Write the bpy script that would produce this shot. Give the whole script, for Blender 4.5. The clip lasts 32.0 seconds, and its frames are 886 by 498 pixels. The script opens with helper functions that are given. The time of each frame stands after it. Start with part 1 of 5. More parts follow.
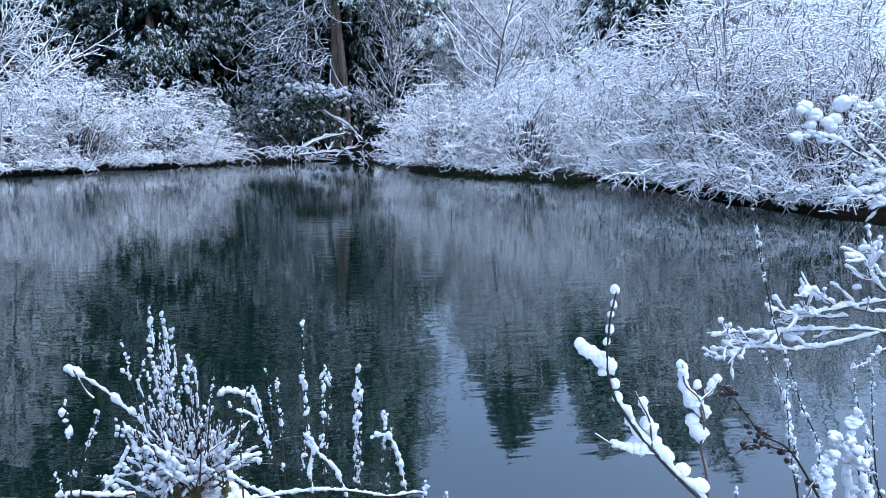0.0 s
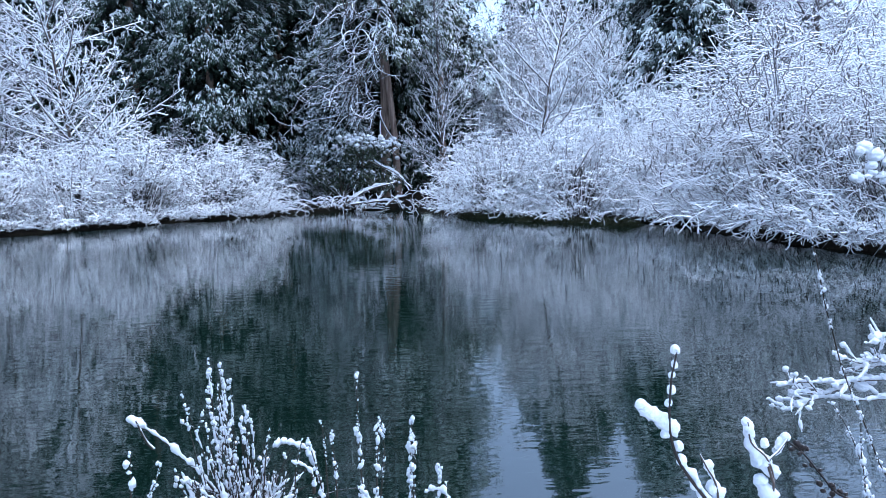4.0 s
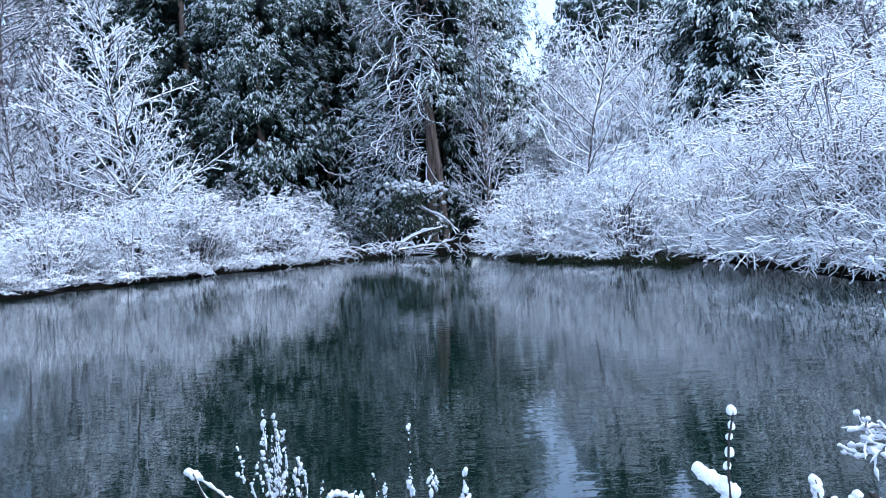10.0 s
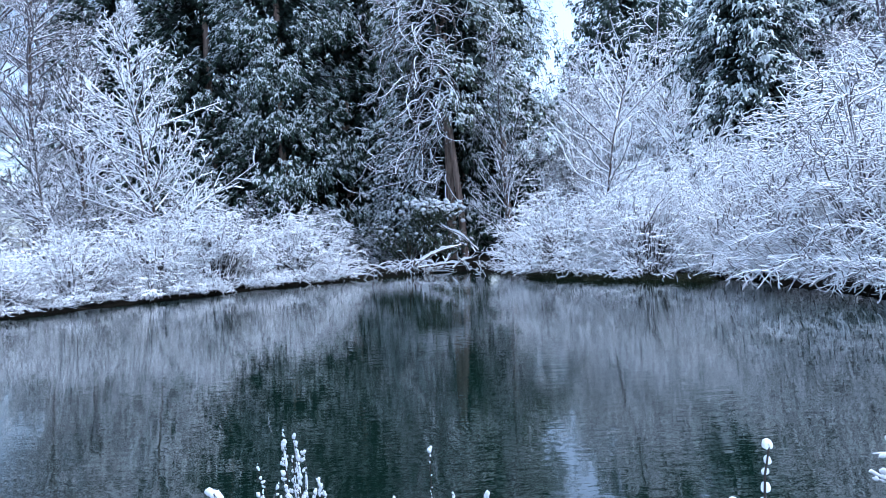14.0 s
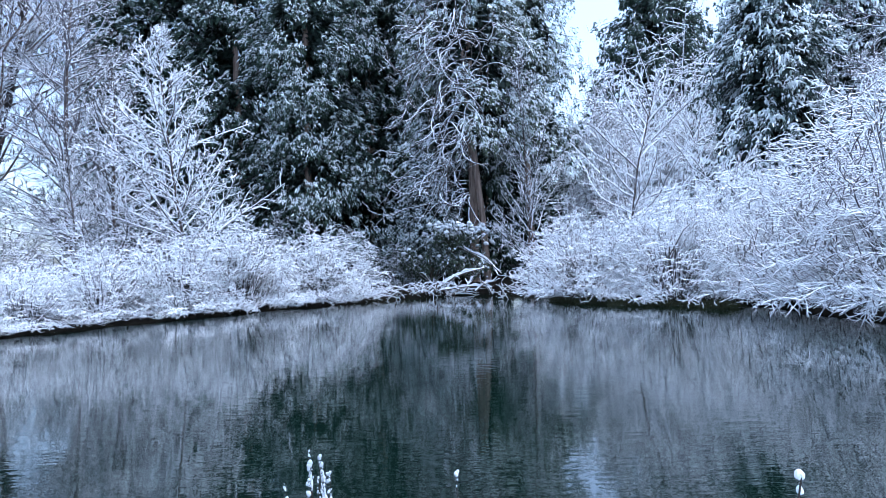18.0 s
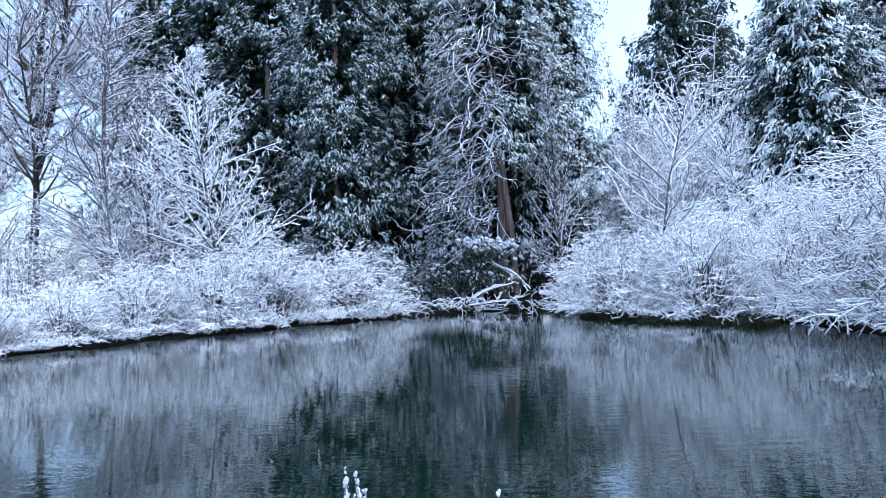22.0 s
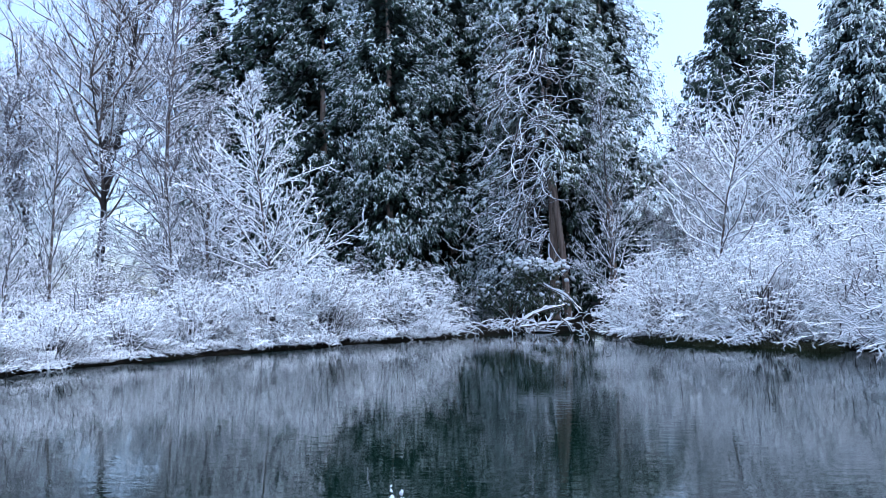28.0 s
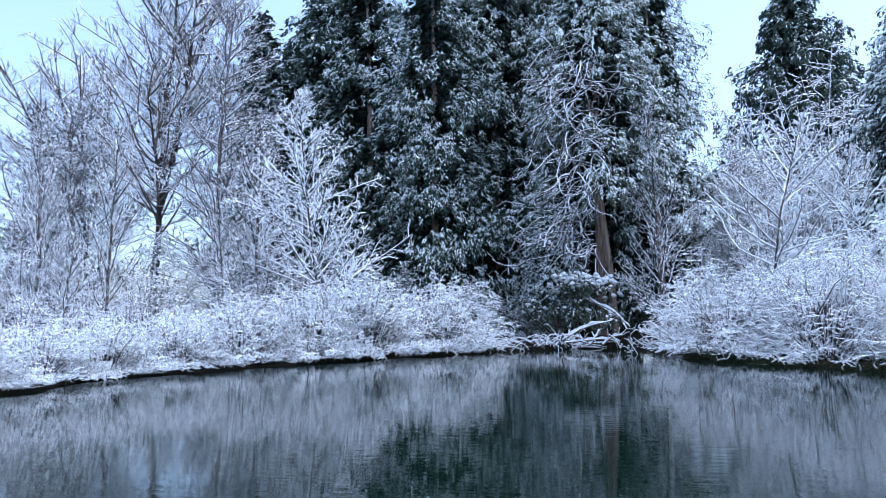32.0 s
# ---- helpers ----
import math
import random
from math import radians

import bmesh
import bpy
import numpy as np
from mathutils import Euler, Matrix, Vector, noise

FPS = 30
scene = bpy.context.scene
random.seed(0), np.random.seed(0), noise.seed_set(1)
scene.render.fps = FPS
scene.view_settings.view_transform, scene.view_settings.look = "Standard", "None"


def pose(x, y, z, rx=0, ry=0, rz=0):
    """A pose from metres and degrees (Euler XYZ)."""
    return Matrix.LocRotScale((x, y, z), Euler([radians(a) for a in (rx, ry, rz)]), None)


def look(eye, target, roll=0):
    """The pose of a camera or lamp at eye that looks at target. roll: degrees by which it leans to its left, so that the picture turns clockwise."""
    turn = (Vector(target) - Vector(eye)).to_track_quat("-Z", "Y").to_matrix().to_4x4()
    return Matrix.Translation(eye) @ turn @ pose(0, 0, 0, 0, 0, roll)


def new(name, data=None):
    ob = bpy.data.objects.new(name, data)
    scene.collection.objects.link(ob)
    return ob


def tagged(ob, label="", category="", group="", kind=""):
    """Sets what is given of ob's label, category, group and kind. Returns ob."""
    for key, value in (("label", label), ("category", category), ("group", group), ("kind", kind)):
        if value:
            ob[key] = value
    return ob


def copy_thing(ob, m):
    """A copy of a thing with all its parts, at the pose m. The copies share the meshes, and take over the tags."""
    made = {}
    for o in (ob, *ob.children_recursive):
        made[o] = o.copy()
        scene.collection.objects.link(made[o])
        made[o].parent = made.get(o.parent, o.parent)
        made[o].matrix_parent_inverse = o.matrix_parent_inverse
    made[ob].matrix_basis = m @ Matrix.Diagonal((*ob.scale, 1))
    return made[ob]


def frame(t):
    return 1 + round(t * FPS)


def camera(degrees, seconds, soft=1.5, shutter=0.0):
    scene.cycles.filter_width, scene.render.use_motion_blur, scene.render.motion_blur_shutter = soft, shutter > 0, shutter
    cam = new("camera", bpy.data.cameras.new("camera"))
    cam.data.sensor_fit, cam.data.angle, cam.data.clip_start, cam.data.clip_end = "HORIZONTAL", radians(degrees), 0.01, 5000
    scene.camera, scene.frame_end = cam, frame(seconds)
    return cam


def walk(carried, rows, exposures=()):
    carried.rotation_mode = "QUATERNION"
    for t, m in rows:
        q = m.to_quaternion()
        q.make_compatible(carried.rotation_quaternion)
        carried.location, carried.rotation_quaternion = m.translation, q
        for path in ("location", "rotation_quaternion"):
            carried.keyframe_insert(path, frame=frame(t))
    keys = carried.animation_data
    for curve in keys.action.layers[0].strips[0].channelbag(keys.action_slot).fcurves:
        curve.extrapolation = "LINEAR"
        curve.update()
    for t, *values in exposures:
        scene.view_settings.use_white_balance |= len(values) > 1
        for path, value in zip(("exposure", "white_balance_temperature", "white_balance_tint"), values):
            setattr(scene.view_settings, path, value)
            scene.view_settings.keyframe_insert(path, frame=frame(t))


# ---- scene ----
cam = camera(66.35, 32.0, 0.9)
EXPOSURES = [(0, 1.22, 5100, 9), (10, 1.40, 5100, 9), (23, 1.35, 5100, 9), (32, 1.17, 5100, 9)]
PATH = [
    (0, 0.009, 0.032, 1.465, 79.80, -0.32, -10.86),
    (0.5, 0.007, 0.034, 1.464, 80.18, -0.24, -10.50),
    (1, 0.005, 0.037, 1.464, 80.65, -0.09, -9.98),
    (1.5, 0.003, 0.037, 1.465, 81.12, 0.09, -9.43),
    (2, 0.003, 0.038, 1.465, 81.54, 0.32, -8.84),
    (2.5, 0.002, 0.034, 1.468, 82.07, 0.59, -8.21),
    (3, 0.003, 0.032, 1.473, 82.57, 0.75, -7.70),
    (3.5, 0.002, 0.028, 1.476, 83.20, 0.92, -7.29),
    (5.5, 0.005, 0.019, 1.488, 84.73, 1.47, -5.64),
    (6, 0.006, 0.015, 1.491, 85.12, 1.52, -5.56),
    (6.5, 0.007, 0.014, 1.493, 85.64, 1.71, -5.41),
    (7, 0.007, 0.012, 1.494, 85.93, 1.91, -4.96),
    (7.5, 0.008, 0.013, 1.495, 86.22, 2.21, -4.50),
    (8, 0.009, 0.011, 1.497, 86.69, 2.54, -4.13),
    (8.5, 0.007, 0.009, 1.497, 87.14, 2.78, -3.81),
    (9, 0.005, 0.011, 1.497, 87.39, 2.82, -3.46),
    (9.5, 0.005, 0.015, 1.496, 87.45, 2.99, -3.20),
    (10, 0.005, 0.020, 1.495, 87.50, 3.06, -2.86),
    (10.5, 0.004, 0.023, 1.494, 87.65, 3.18, -2.61),
    (11, 0.004, 0.028, 1.494, 87.81, 3.30, -2.41),
    (11.5, 0.003, 0.030, 1.495, 88.09, 3.36, -2.06),
    (12, 0.002, 0.032, 1.497, 88.25, 3.34, -1.92),
    (12.5, 0.002, 0.031, 1.498, 88.47, 3.37, -1.68),
    (13, 0.000, 0.028, 1.500, 88.68, 3.24, -1.62),
    (13.5, -0.001, 0.026, 1.502, 88.89, 3.18, -1.48),
    (14, -0.002, 0.022, 1.504, 89.08, 3.04, -1.26),
    (14.5, -0.005, 0.016, 1.507, 89.22, 2.88, -1.12),
    (16.5, -0.012, -0.001, 1.511, 90.43, 2.40, 0.02),
    (17, -0.014, -0.003, 1.511, 90.71, 2.38, 0.25),
    (17.5, -0.017, -0.006, 1.513, 90.87, 2.33, 0.42),
    (18, -0.020, -0.009, 1.513, 91.06, 2.27, 0.64),
    (18.5, -0.023, -0.011, 1.514, 91.31, 2.30, 0.91),
    (19, -0.026, -0.011, 1.515, 91.50, 2.37, 1.20),
    (19.5, -0.029, -0.012, 1.517, 91.66, 2.38, 1.50),
    (20, -0.032, -0.011, 1.516, 91.75, 2.37, 1.82),
    (20.5, -0.039, -0.002, 1.515, 91.82, 2.34, 2.04),
    (21, -0.043, 0.002, 1.514, 91.99, 2.27, 2.33),
    (21.5, -0.047, 0.004, 1.514, 92.21, 2.27, 2.64),
    (22, -0.052, 0.003, 1.515, 92.47, 2.28, 3.02),
    (22.5, -0.056, 0.001, 1.518, 92.71, 2.29, 3.41),
    (23, -0.062, -0.001, 1.518, 92.93, 2.19, 3.69),
    (23.5, -0.068, -0.003, 1.518, 93.11, 2.08, 3.92),
    (24, -0.072, -0.004, 1.518, 93.22, 2.19, 4.29),
    (24.5, -0.075, -0.006, 1.520, 93.28, 2.15, 4.71),
    (25, -0.077, -0.007, 1.520, 93.41, 2.13, 4.89),
    (25.5, -0.079, -0.007, 1.522, 93.60, 1.98, 5.16),
    (27.5, -0.056, -0.006, 1.516, 94.12, 1.56, 6.65),
    (28, -0.040, -0.008, 1.511, 94.32, 1.53, 7.27),
    (28.5, -0.029, -0.010, 1.508, 94.55, 1.52, 7.83),
    (29, -0.022, -0.013, 1.505, 94.75, 1.55, 8.34),
    (29.5, -0.016, -0.015, 1.503, 94.92, 1.47, 8.85),
    (30, -0.013, -0.015, 1.501, 95.05, 1.39, 9.27),
    (30.5, -0.010, -0.015, 1.500, 95.12, 1.37, 9.78),
    (31, -0.009, -0.013, 1.500, 95.20, 1.17, 10.26),
    (31.5, -0.008, -0.011, 1.500, 95.40, 1.16, 10.70),
    (32, -0.007, -0.011, 1.500, 95.65, 1.09, 11.11),
]
walk(cam, [(row[0], pose(*row[1:])) for row in PATH], EXPOSURES)

# ---- light ----
world = bpy.data.worlds.new("sky")
scene.world = world
world.use_nodes = True
wt = world.node_tree
sky = wt.nodes.new("ShaderNodeTexSky")
sky.sky_type, sky.sun_disc = "NISHITA", False
SUN_UP, SUN_TURN = 72.0, 95.0      # degrees above the horizon, and from +y towards +x
sky.sun_elevation, sky.sun_rotation = radians(SUN_UP), radians(SUN_TURN)
sky.air_density, sky.dust_density, sky.ozone_density = 1.1, 3.0, 1.6
haze = wt.nodes.new("ShaderNodeHueSaturation")      # thin high cloud pales the sky
haze.inputs["Saturation"].default_value, haze.inputs["Value"].default_value = 0.72, 1.12
wt.links.new(sky.outputs[0], haze.inputs["Color"])
wt.links.new(haze.outputs[0], wt.nodes["Background"].inputs[0])
wt.nodes["Background"].inputs[1].default_value = 0.135
sun = new("sun", bpy.data.lights.new("sun", "SUN"))
sun.data.energy, sun.data.angle, sun.data.color = 0.75, radians(80), (1.0, 0.97, 0.94)
sun.matrix_world = look((0, 0, 0), (-math.sin(radians(SUN_TURN)) * math.cos(radians(SUN_UP)),
                                    -math.cos(radians(SUN_TURN)) * math.cos(radians(SUN_UP)), -math.sin(radians(SUN_UP))))


# ---- materials ----
def material(name, rough=0.7, spec=0.3):
    m = bpy.data.materials.new(name)
    m.use_nodes = True
    b = m.node_tree.nodes["Principled BSDF"]
    b.inputs["Roughness"].default_value = rough
    b.inputs["Specular IOR Level"].default_value = spec
    return m, m.node_tree, b


def node(nt, kind, inputs=None, **props):
    n = nt.nodes.new(kind)
    for key, value in props.items():
        setattr(n, key, value)
    for key, value in (inputs or {}).items():
        if isinstance(value, bpy.types.NodeSocket):
            nt.links.new(value, n.inputs[key])
        else:
            n.inputs[key].default_value = value
    return n


def noise_at(nt, scale, detail=3.0, rough=0.6):
    co = node(nt, "ShaderNodeTexCoord")
    return node(nt, "ShaderNodeTexNoise", {"Vector": co.outputs["Object"], "Scale": scale, "Detail": detail, "Roughness": rough})


def ramp(nt, fac, stops):
    r = node(nt, "ShaderNodeValToRGB", {"Fac": fac})
    el = r.color_ramp.elements
    while len(el) < len(stops):
        el.new(0.5)
    for e, (at, colour) in zip(el, stops):
        e.position, e.color = at, (*colour, 1)
    return r


def math_node(nt, op, a, b=0.0, clamp=False):
    return node(nt, "ShaderNodeMath", {0: a, 1: b}, operation=op, use_clamp=clamp).outputs[0]


def bump(nt, b, height, strength, distance):
    n = node(nt, "ShaderNodeBump", {"Height": height, "Strength": strength, "Distance": distance})
    nt.links.new(n.outputs[0], b.inputs["Normal"])


def snow_mix(nt, b, under, low, high, amount=0.5, scale=9.0, snow=(0.84, 0.86, 0.88)):
    """Snow lying on whatever faces up, broken by noise, over the colour under."""
    geo = node(nt, "ShaderNodeNewGeometry")
    nz = node(nt, "ShaderNodeSeparateXYZ", {0: geo.outputs["Normal"]}).outputs[2]
    n = noise_at(nt, scale, 3)
    spread = math_node(nt, "MULTIPLY", math_node(nt, "SUBTRACT", n.outputs[0], 0.5), amount * 2)
    level = math_node(nt, "ADD", nz, spread)
    fac = node(nt, "ShaderNodeMapRange", {0: level, 1: low, 2: high})
    mix = node(nt, "ShaderNodeMix", {"Factor": fac.outputs[0], "A": under, "B": (*snow, 1)}, data_type="RGBA")
    for s in mix.inputs:
        if s.type == "RGBA" and s.name == "B":
            s.default_value = (*snow, 1)
        if s.type == "RGBA" and s.name == "A":
            nt.links.new(under, s)
    out = [s for s in mix.outputs if s.type == "RGBA"][0]
    nt.links.new(out, b.inputs["Base Color"])
    return fac.outputs[0]


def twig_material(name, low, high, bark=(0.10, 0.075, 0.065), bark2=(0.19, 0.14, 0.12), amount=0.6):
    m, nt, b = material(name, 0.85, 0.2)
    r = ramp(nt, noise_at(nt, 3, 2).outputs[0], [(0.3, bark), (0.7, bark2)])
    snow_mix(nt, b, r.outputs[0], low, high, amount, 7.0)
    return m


M_TWIG = twig_material("snowy_twigs", -0.42, 0.2, (0.06, 0.05, 0.048), (0.12, 0.10, 0.095))
M_TWIG_THIN = twig_material("frosted_twigs", -0.12, 0.55, (0.075, 0.068, 0.074), (0.15, 0.135, 0.14))
M_TWIG_NEAR = twig_material("snow_lined_twigs", -0.28, 0.25, (0.030, 0.026, 0.026), (0.075, 0.062, 0.060), 0.45)
M_TWIG_MID = twig_material("arching_snowy_twigs", -0.55, 0.05, (0.045, 0.038, 0.037), (0.10, 0.085, 0.08), 0.5)
M_DARKWOOD = twig_material("dark_wet_wood", 0.85, 1.25, (0.018, 0.015, 0.014), (0.05, 0.04, 0.035), 0.3)
M_TWIG_WHITE = twig_material("thickly_snowed_twigs", -0.7, -0.02, (0.07, 0.06, 0.058), (0.14, 0.12, 0.115))
M_STEM = twig_material("snowy_stems", 0.05, 0.55, (0.055, 0.042, 0.035), (0.12, 0.09, 0.075))
# inner twigs hold less snow; their bark is also darkened to paint interior shade
M_TWIG_INNER = twig_material("sparse_snow_twigs_darkened_for_shade", 0.25, 0.9, (0.022, 0.019, 0.020), (0.06, 0.05, 0.05), 0.4)
M_TWIG_LOOP = twig_material("snow_lined_limbs", -0.1, 0.4, (0.05, 0.04, 0.034), (0.12, 0.095, 0.08), 0.35)
M_BUSH_STEM = twig_material("bush_stems", -0.4, 0.3, (0.07, 0.058, 0.05), (0.13, 0.105, 0.09))
M_DEADWOOD = twig_material("snowy_deadwood", 0.0, 0.45, (0.06, 0.048, 0.04), (0.16, 0.12, 0.095), 0.3)


def bark_material():
    m, nt, b = material("cedar_bark", 0.9, 0.15)
    co = node(nt, "ShaderNodeTexCoord")
    mp = node(nt, "ShaderNodeMapping", {"Vector": co.outputs["Object"], "Scale": (14, 14, 0.9)})
    n = node(nt, "ShaderNodeTexNoise", {"Vector": mp.outputs[0], "Scale": 1.0, "Detail": 6, "Roughness": 0.65})
    r = ramp(nt, n.outputs[0], [(0.3, (0.07, 0.05, 0.04)), (0.5, (0.26, 0.19, 0.15)), (0.75, (0.42, 0.33, 0.27))])
    nt.links.new(r.outputs[0], b.inputs["Base Color"])
    bump(nt, b, n.outputs[0], 0.8, 0.06)
    return m


M_BARK = bark_material()


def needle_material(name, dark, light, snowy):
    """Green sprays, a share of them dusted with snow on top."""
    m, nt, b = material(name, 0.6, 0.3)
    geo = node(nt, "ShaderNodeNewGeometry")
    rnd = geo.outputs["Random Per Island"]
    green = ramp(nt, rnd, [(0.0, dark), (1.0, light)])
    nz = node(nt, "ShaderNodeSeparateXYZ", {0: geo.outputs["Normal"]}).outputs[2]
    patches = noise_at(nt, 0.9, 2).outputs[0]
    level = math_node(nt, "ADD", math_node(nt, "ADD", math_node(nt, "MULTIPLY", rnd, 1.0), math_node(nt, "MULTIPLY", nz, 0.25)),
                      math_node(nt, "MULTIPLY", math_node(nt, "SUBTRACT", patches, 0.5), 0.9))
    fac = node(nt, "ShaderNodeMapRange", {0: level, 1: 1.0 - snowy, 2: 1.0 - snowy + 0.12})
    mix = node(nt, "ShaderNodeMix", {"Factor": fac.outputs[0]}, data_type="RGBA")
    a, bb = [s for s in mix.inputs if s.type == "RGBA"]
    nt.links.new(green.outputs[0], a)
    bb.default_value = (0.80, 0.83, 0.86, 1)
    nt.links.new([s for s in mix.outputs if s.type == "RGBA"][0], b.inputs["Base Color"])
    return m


M_NEEDLE = needle_material("dark_conifer_sprays", (0.015, 0.031, 0.021), (0.043, 0.070, 0.045), 0.0)
M_CEDAR = needle_material("cedar_sprays", (0.042, 0.062, 0.040), (0.11, 0.13, 0.082), 0.10)
M_FAR_NEEDLE = needle_material("snow_dusted_sprays", (0.02, 0.035, 0.03), (0.05, 0.07, 0.055), 0.15)


# near-black green without snow: the crown's inner shade put into the colour
M_INNER = needle_material("inner_sprays_darkened_for_shade", (0.007, 0.014, 0.011), (0.018, 0.030, 0.021), -2.0)


def frosted_material():
    m, nt, b = material("frosted_sprays", 0.8, 0.2)
    geo = node(nt, "ShaderNodeNewGeometry")
    r = ramp(nt, geo.outputs["Random Per Island"], [(0.0, (0.22, 0.27, 0.24)), (0.4, (0.50, 0.55, 0.54)), (1.0, (0.82, 0.85, 0.86))])
    nt.links.new(r.outputs[0], b.inputs["Base Color"])
    return m


M_DUST = frosted_material()


def snow_material():
    m, nt, b = material("snow", 0.75, 0.25)
    n = noise_at(nt, 6, 5)
    r = ramp(nt, n.outputs[0], [(0.3, (0.60, 0.62, 0.65)), (0.7, (0.70, 0.71, 0.73))])
    nt.links.new(r.outputs[0], b.inputs["Base Color"])
    co = node(nt, "ShaderNodeNewGeometry")
    grain = node(nt, "ShaderNodeTexNoise", {"Vector": co.outputs["Position"], "Scale": 420.0, "Detail": 4.0, "Roughness": 0.7})
    bump(nt, b, grain.outputs[0], 0.7, 0.0012)
    return m


M_SNOW = snow_material()


def ground_material():
    m, nt, b = material("snowy_ground", 1.0, 0.03)
    r = ramp(nt, noise_at(nt, 4, 6).outputs[0], [(0.3, (0.008, 0.007, 0.006)), (0.6, (0.018, 0.015, 0.011)), (0.8, (0.04, 0.033, 0.022))])
    lies = node(nt, "ShaderNodeAttribute", attribute_name="snow_cover")
    patchy = math_node(nt, "ADD", lies.outputs["Fac"], math_node(nt, "MULTIPLY", math_node(nt, "SUBTRACT", noise_at(nt, 1.7, 5).outputs[0], 0.5), 1.1))
    fac = node(nt, "ShaderNodeMapRange", {0: patchy, 1: 0.42, 2: 0.58})
    white = ramp(nt, noise_at(nt, 7, 4).outputs[0], [(0.3, (0.66, 0.69, 0.73)), (0.7, (0.80, 0.82, 0.84))])
    mix = node(nt, "ShaderNodeMix", {"Factor": fac.outputs[0]}, data_type="RGBA")
    a, c = [s for s in mix.inputs if s.type == "RGBA"]
    nt.links.new(r.outputs[0], a)
    nt.links.new(white.outputs[0], c)
    nt.links.new([s for s in mix.outputs if s.type == "RGBA"][0], b.inputs["Base Color"])
    bump(nt, b, noise_at(nt, 12, 5).outputs[0], 0.6, 0.05)
    return m


M_GROUND = ground_material()


def water_material():
    m, nt, b = material("pond_water", 0.027, 0.5)
    b.inputs["IOR"].default_value = 1.95
    r = ramp(nt, noise_at(nt, 0.25, 2).outputs[0], [(0.3, (0.003, 0.009, 0.0065)), (0.7, (0.005, 0.013, 0.009))])
    nt.links.new(r.outputs[0], b.inputs["Base Color"])
    co = node(nt, "ShaderNodeTexCoord")
    mp = node(nt, "ShaderNodeMapping", {"Vector": co.outputs["Object"], "Scale": (1.4, 4.2, 1)})
    fine = node(nt, "ShaderNodeTexNoise", {"Vector": mp.outputs[0], "Scale": 2.2, "Detail": 2.0, "Roughness": 0.5})
    wide = noise_at(nt, 0.18, 2)
    calm = node(nt, "ShaderNodeMapRange", {0: wide.outputs[0], 1: 0.4, 2: 0.62, 3: 0.35, 4: 1.0})
    h = math_node(nt, "MULTIPLY", fine.outputs[0], calm.outputs[0])
    bump(nt, b, h, 1.0, 0.0027)
    return m


M_WATER = water_material()
M_REED = twig_material("dry_stalks", 0.2, 0.8, (0.022, 0.018, 0.015), (0.065, 0.05, 0.038), 0.5)
M_GRASS = twig_material("sedge_blades", 1.0, 1.2, (0.012, 0.015, 0.006), (0.05, 0.052, 0.022), 0.4)


# ---- mesh tools ----
def link_mesh(name, verts, quads=None, tris=None, mat=None, parent=None, label="", smooth=True):
    """One mesh object from arrays of vertices and faces."""
    me = bpy.data.meshes.new(name)
    verts = np.asarray(verts, np.float32).reshape(-1, 3)
    loops, sizes = [], []
    if quads is not None and len(quads):
        loops.append(np.asarray(quads).ravel())
        sizes.append(np.full(len(quads), 4))
    if tris is not None and len(tris):
        loops.append(np.asarray(tris).ravel())
        sizes.append(np.full(len(tris), 3))
    loops, sizes = np.concatenate(loops).astype(np.int32), np.concatenate(sizes).astype(np.int32)
    me.vertices.add(len(verts))
    me.vertices.foreach_set("co", verts.ravel())
    me.loops.add(len(loops))
    me.loops.foreach_set("vertex_index", loops)
    me.polygons.add(len(sizes))
    me.polygons.foreach_set("loop_start", (np.cumsum(sizes) - sizes).astype(np.int32))
    me.polygons.foreach_set("use_smooth", np.full(len(sizes), smooth))
    me.update(calc_edges=True)
    me.validate()
    if mat:
        me.materials.append(mat)
    ob = new(name, me)
    if parent:
        ob.parent = parent
    if label:
        ob["label"] = label
    return ob


def thing(name, at, label, category, group="", turn=0.0, size=1.0):
    ob = new(name)
    ob.empty_display_size = 0.2
    ob.matrix_basis = pose(*at, 0, 0, turn)
    ob.scale = (size, size, size)
    return tagged(ob, label, category, group)


def unit(v):
    return v / np.maximum(np.linalg.norm(v, axis=-1, keepdims=True), 1e-9)


def tubes(P, R, sides=3):
    """Vertices and quads of a tube round each polyline P[n, k] of radii R[n, k]."""
    n, k = P.shape[:2]
    t = unit(np.gradient(P, axis=1))
    ref = np.where(np.abs(t[..., 2:]) > 0.95, np.array([1.0, 0, 0]), np.array([0, 0, 1.0]))
    s = unit(np.cross(t, ref))
    u = np.cross(s, t)
    a = np.pi / 2 + np.arange(sides) * 2 * np.pi / sides
    ring = np.cos(a)[None, None, :, None] * s[:, :, None] + np.sin(a)[None, None, :, None] * u[:, :, None]
    V = (P[:, :, None] + R[:, :, None, None] * ring).reshape(-1, 3)
    base = (np.arange(n)[:, None, None] * k + np.arange(k - 1)[None, :, None]) * sides
    i, j = np.arange(sides)[None, None], (np.arange(sides)[None, None] + 1) % sides
    Q = np.stack([base + i, base + sides + i, base + sides + j, base + j], -1).reshape(-1, 4)[:, ::-1]
    return V, Q


def join(pieces):
    """Joins (vertices, faces) pairs into one."""
    Vs, Fs, o = [], [], 0
    for V, F in pieces:
        Vs.append(V)
        Fs.append(F + o)
        o += len(V)
    return np.concatenate(Vs), np.concatenate(Fs)


def along(P, idx, u):
    k = P.shape[1]
    f = u * (k - 1)
    i = np.minimum(f.astype(int), k - 2)
    w = (f - i)[:, None]
    return P[idx, i] * (1 - w) + P[idx, i + 1] * w, unit(P[idx, i + 1] - P[idx, i])


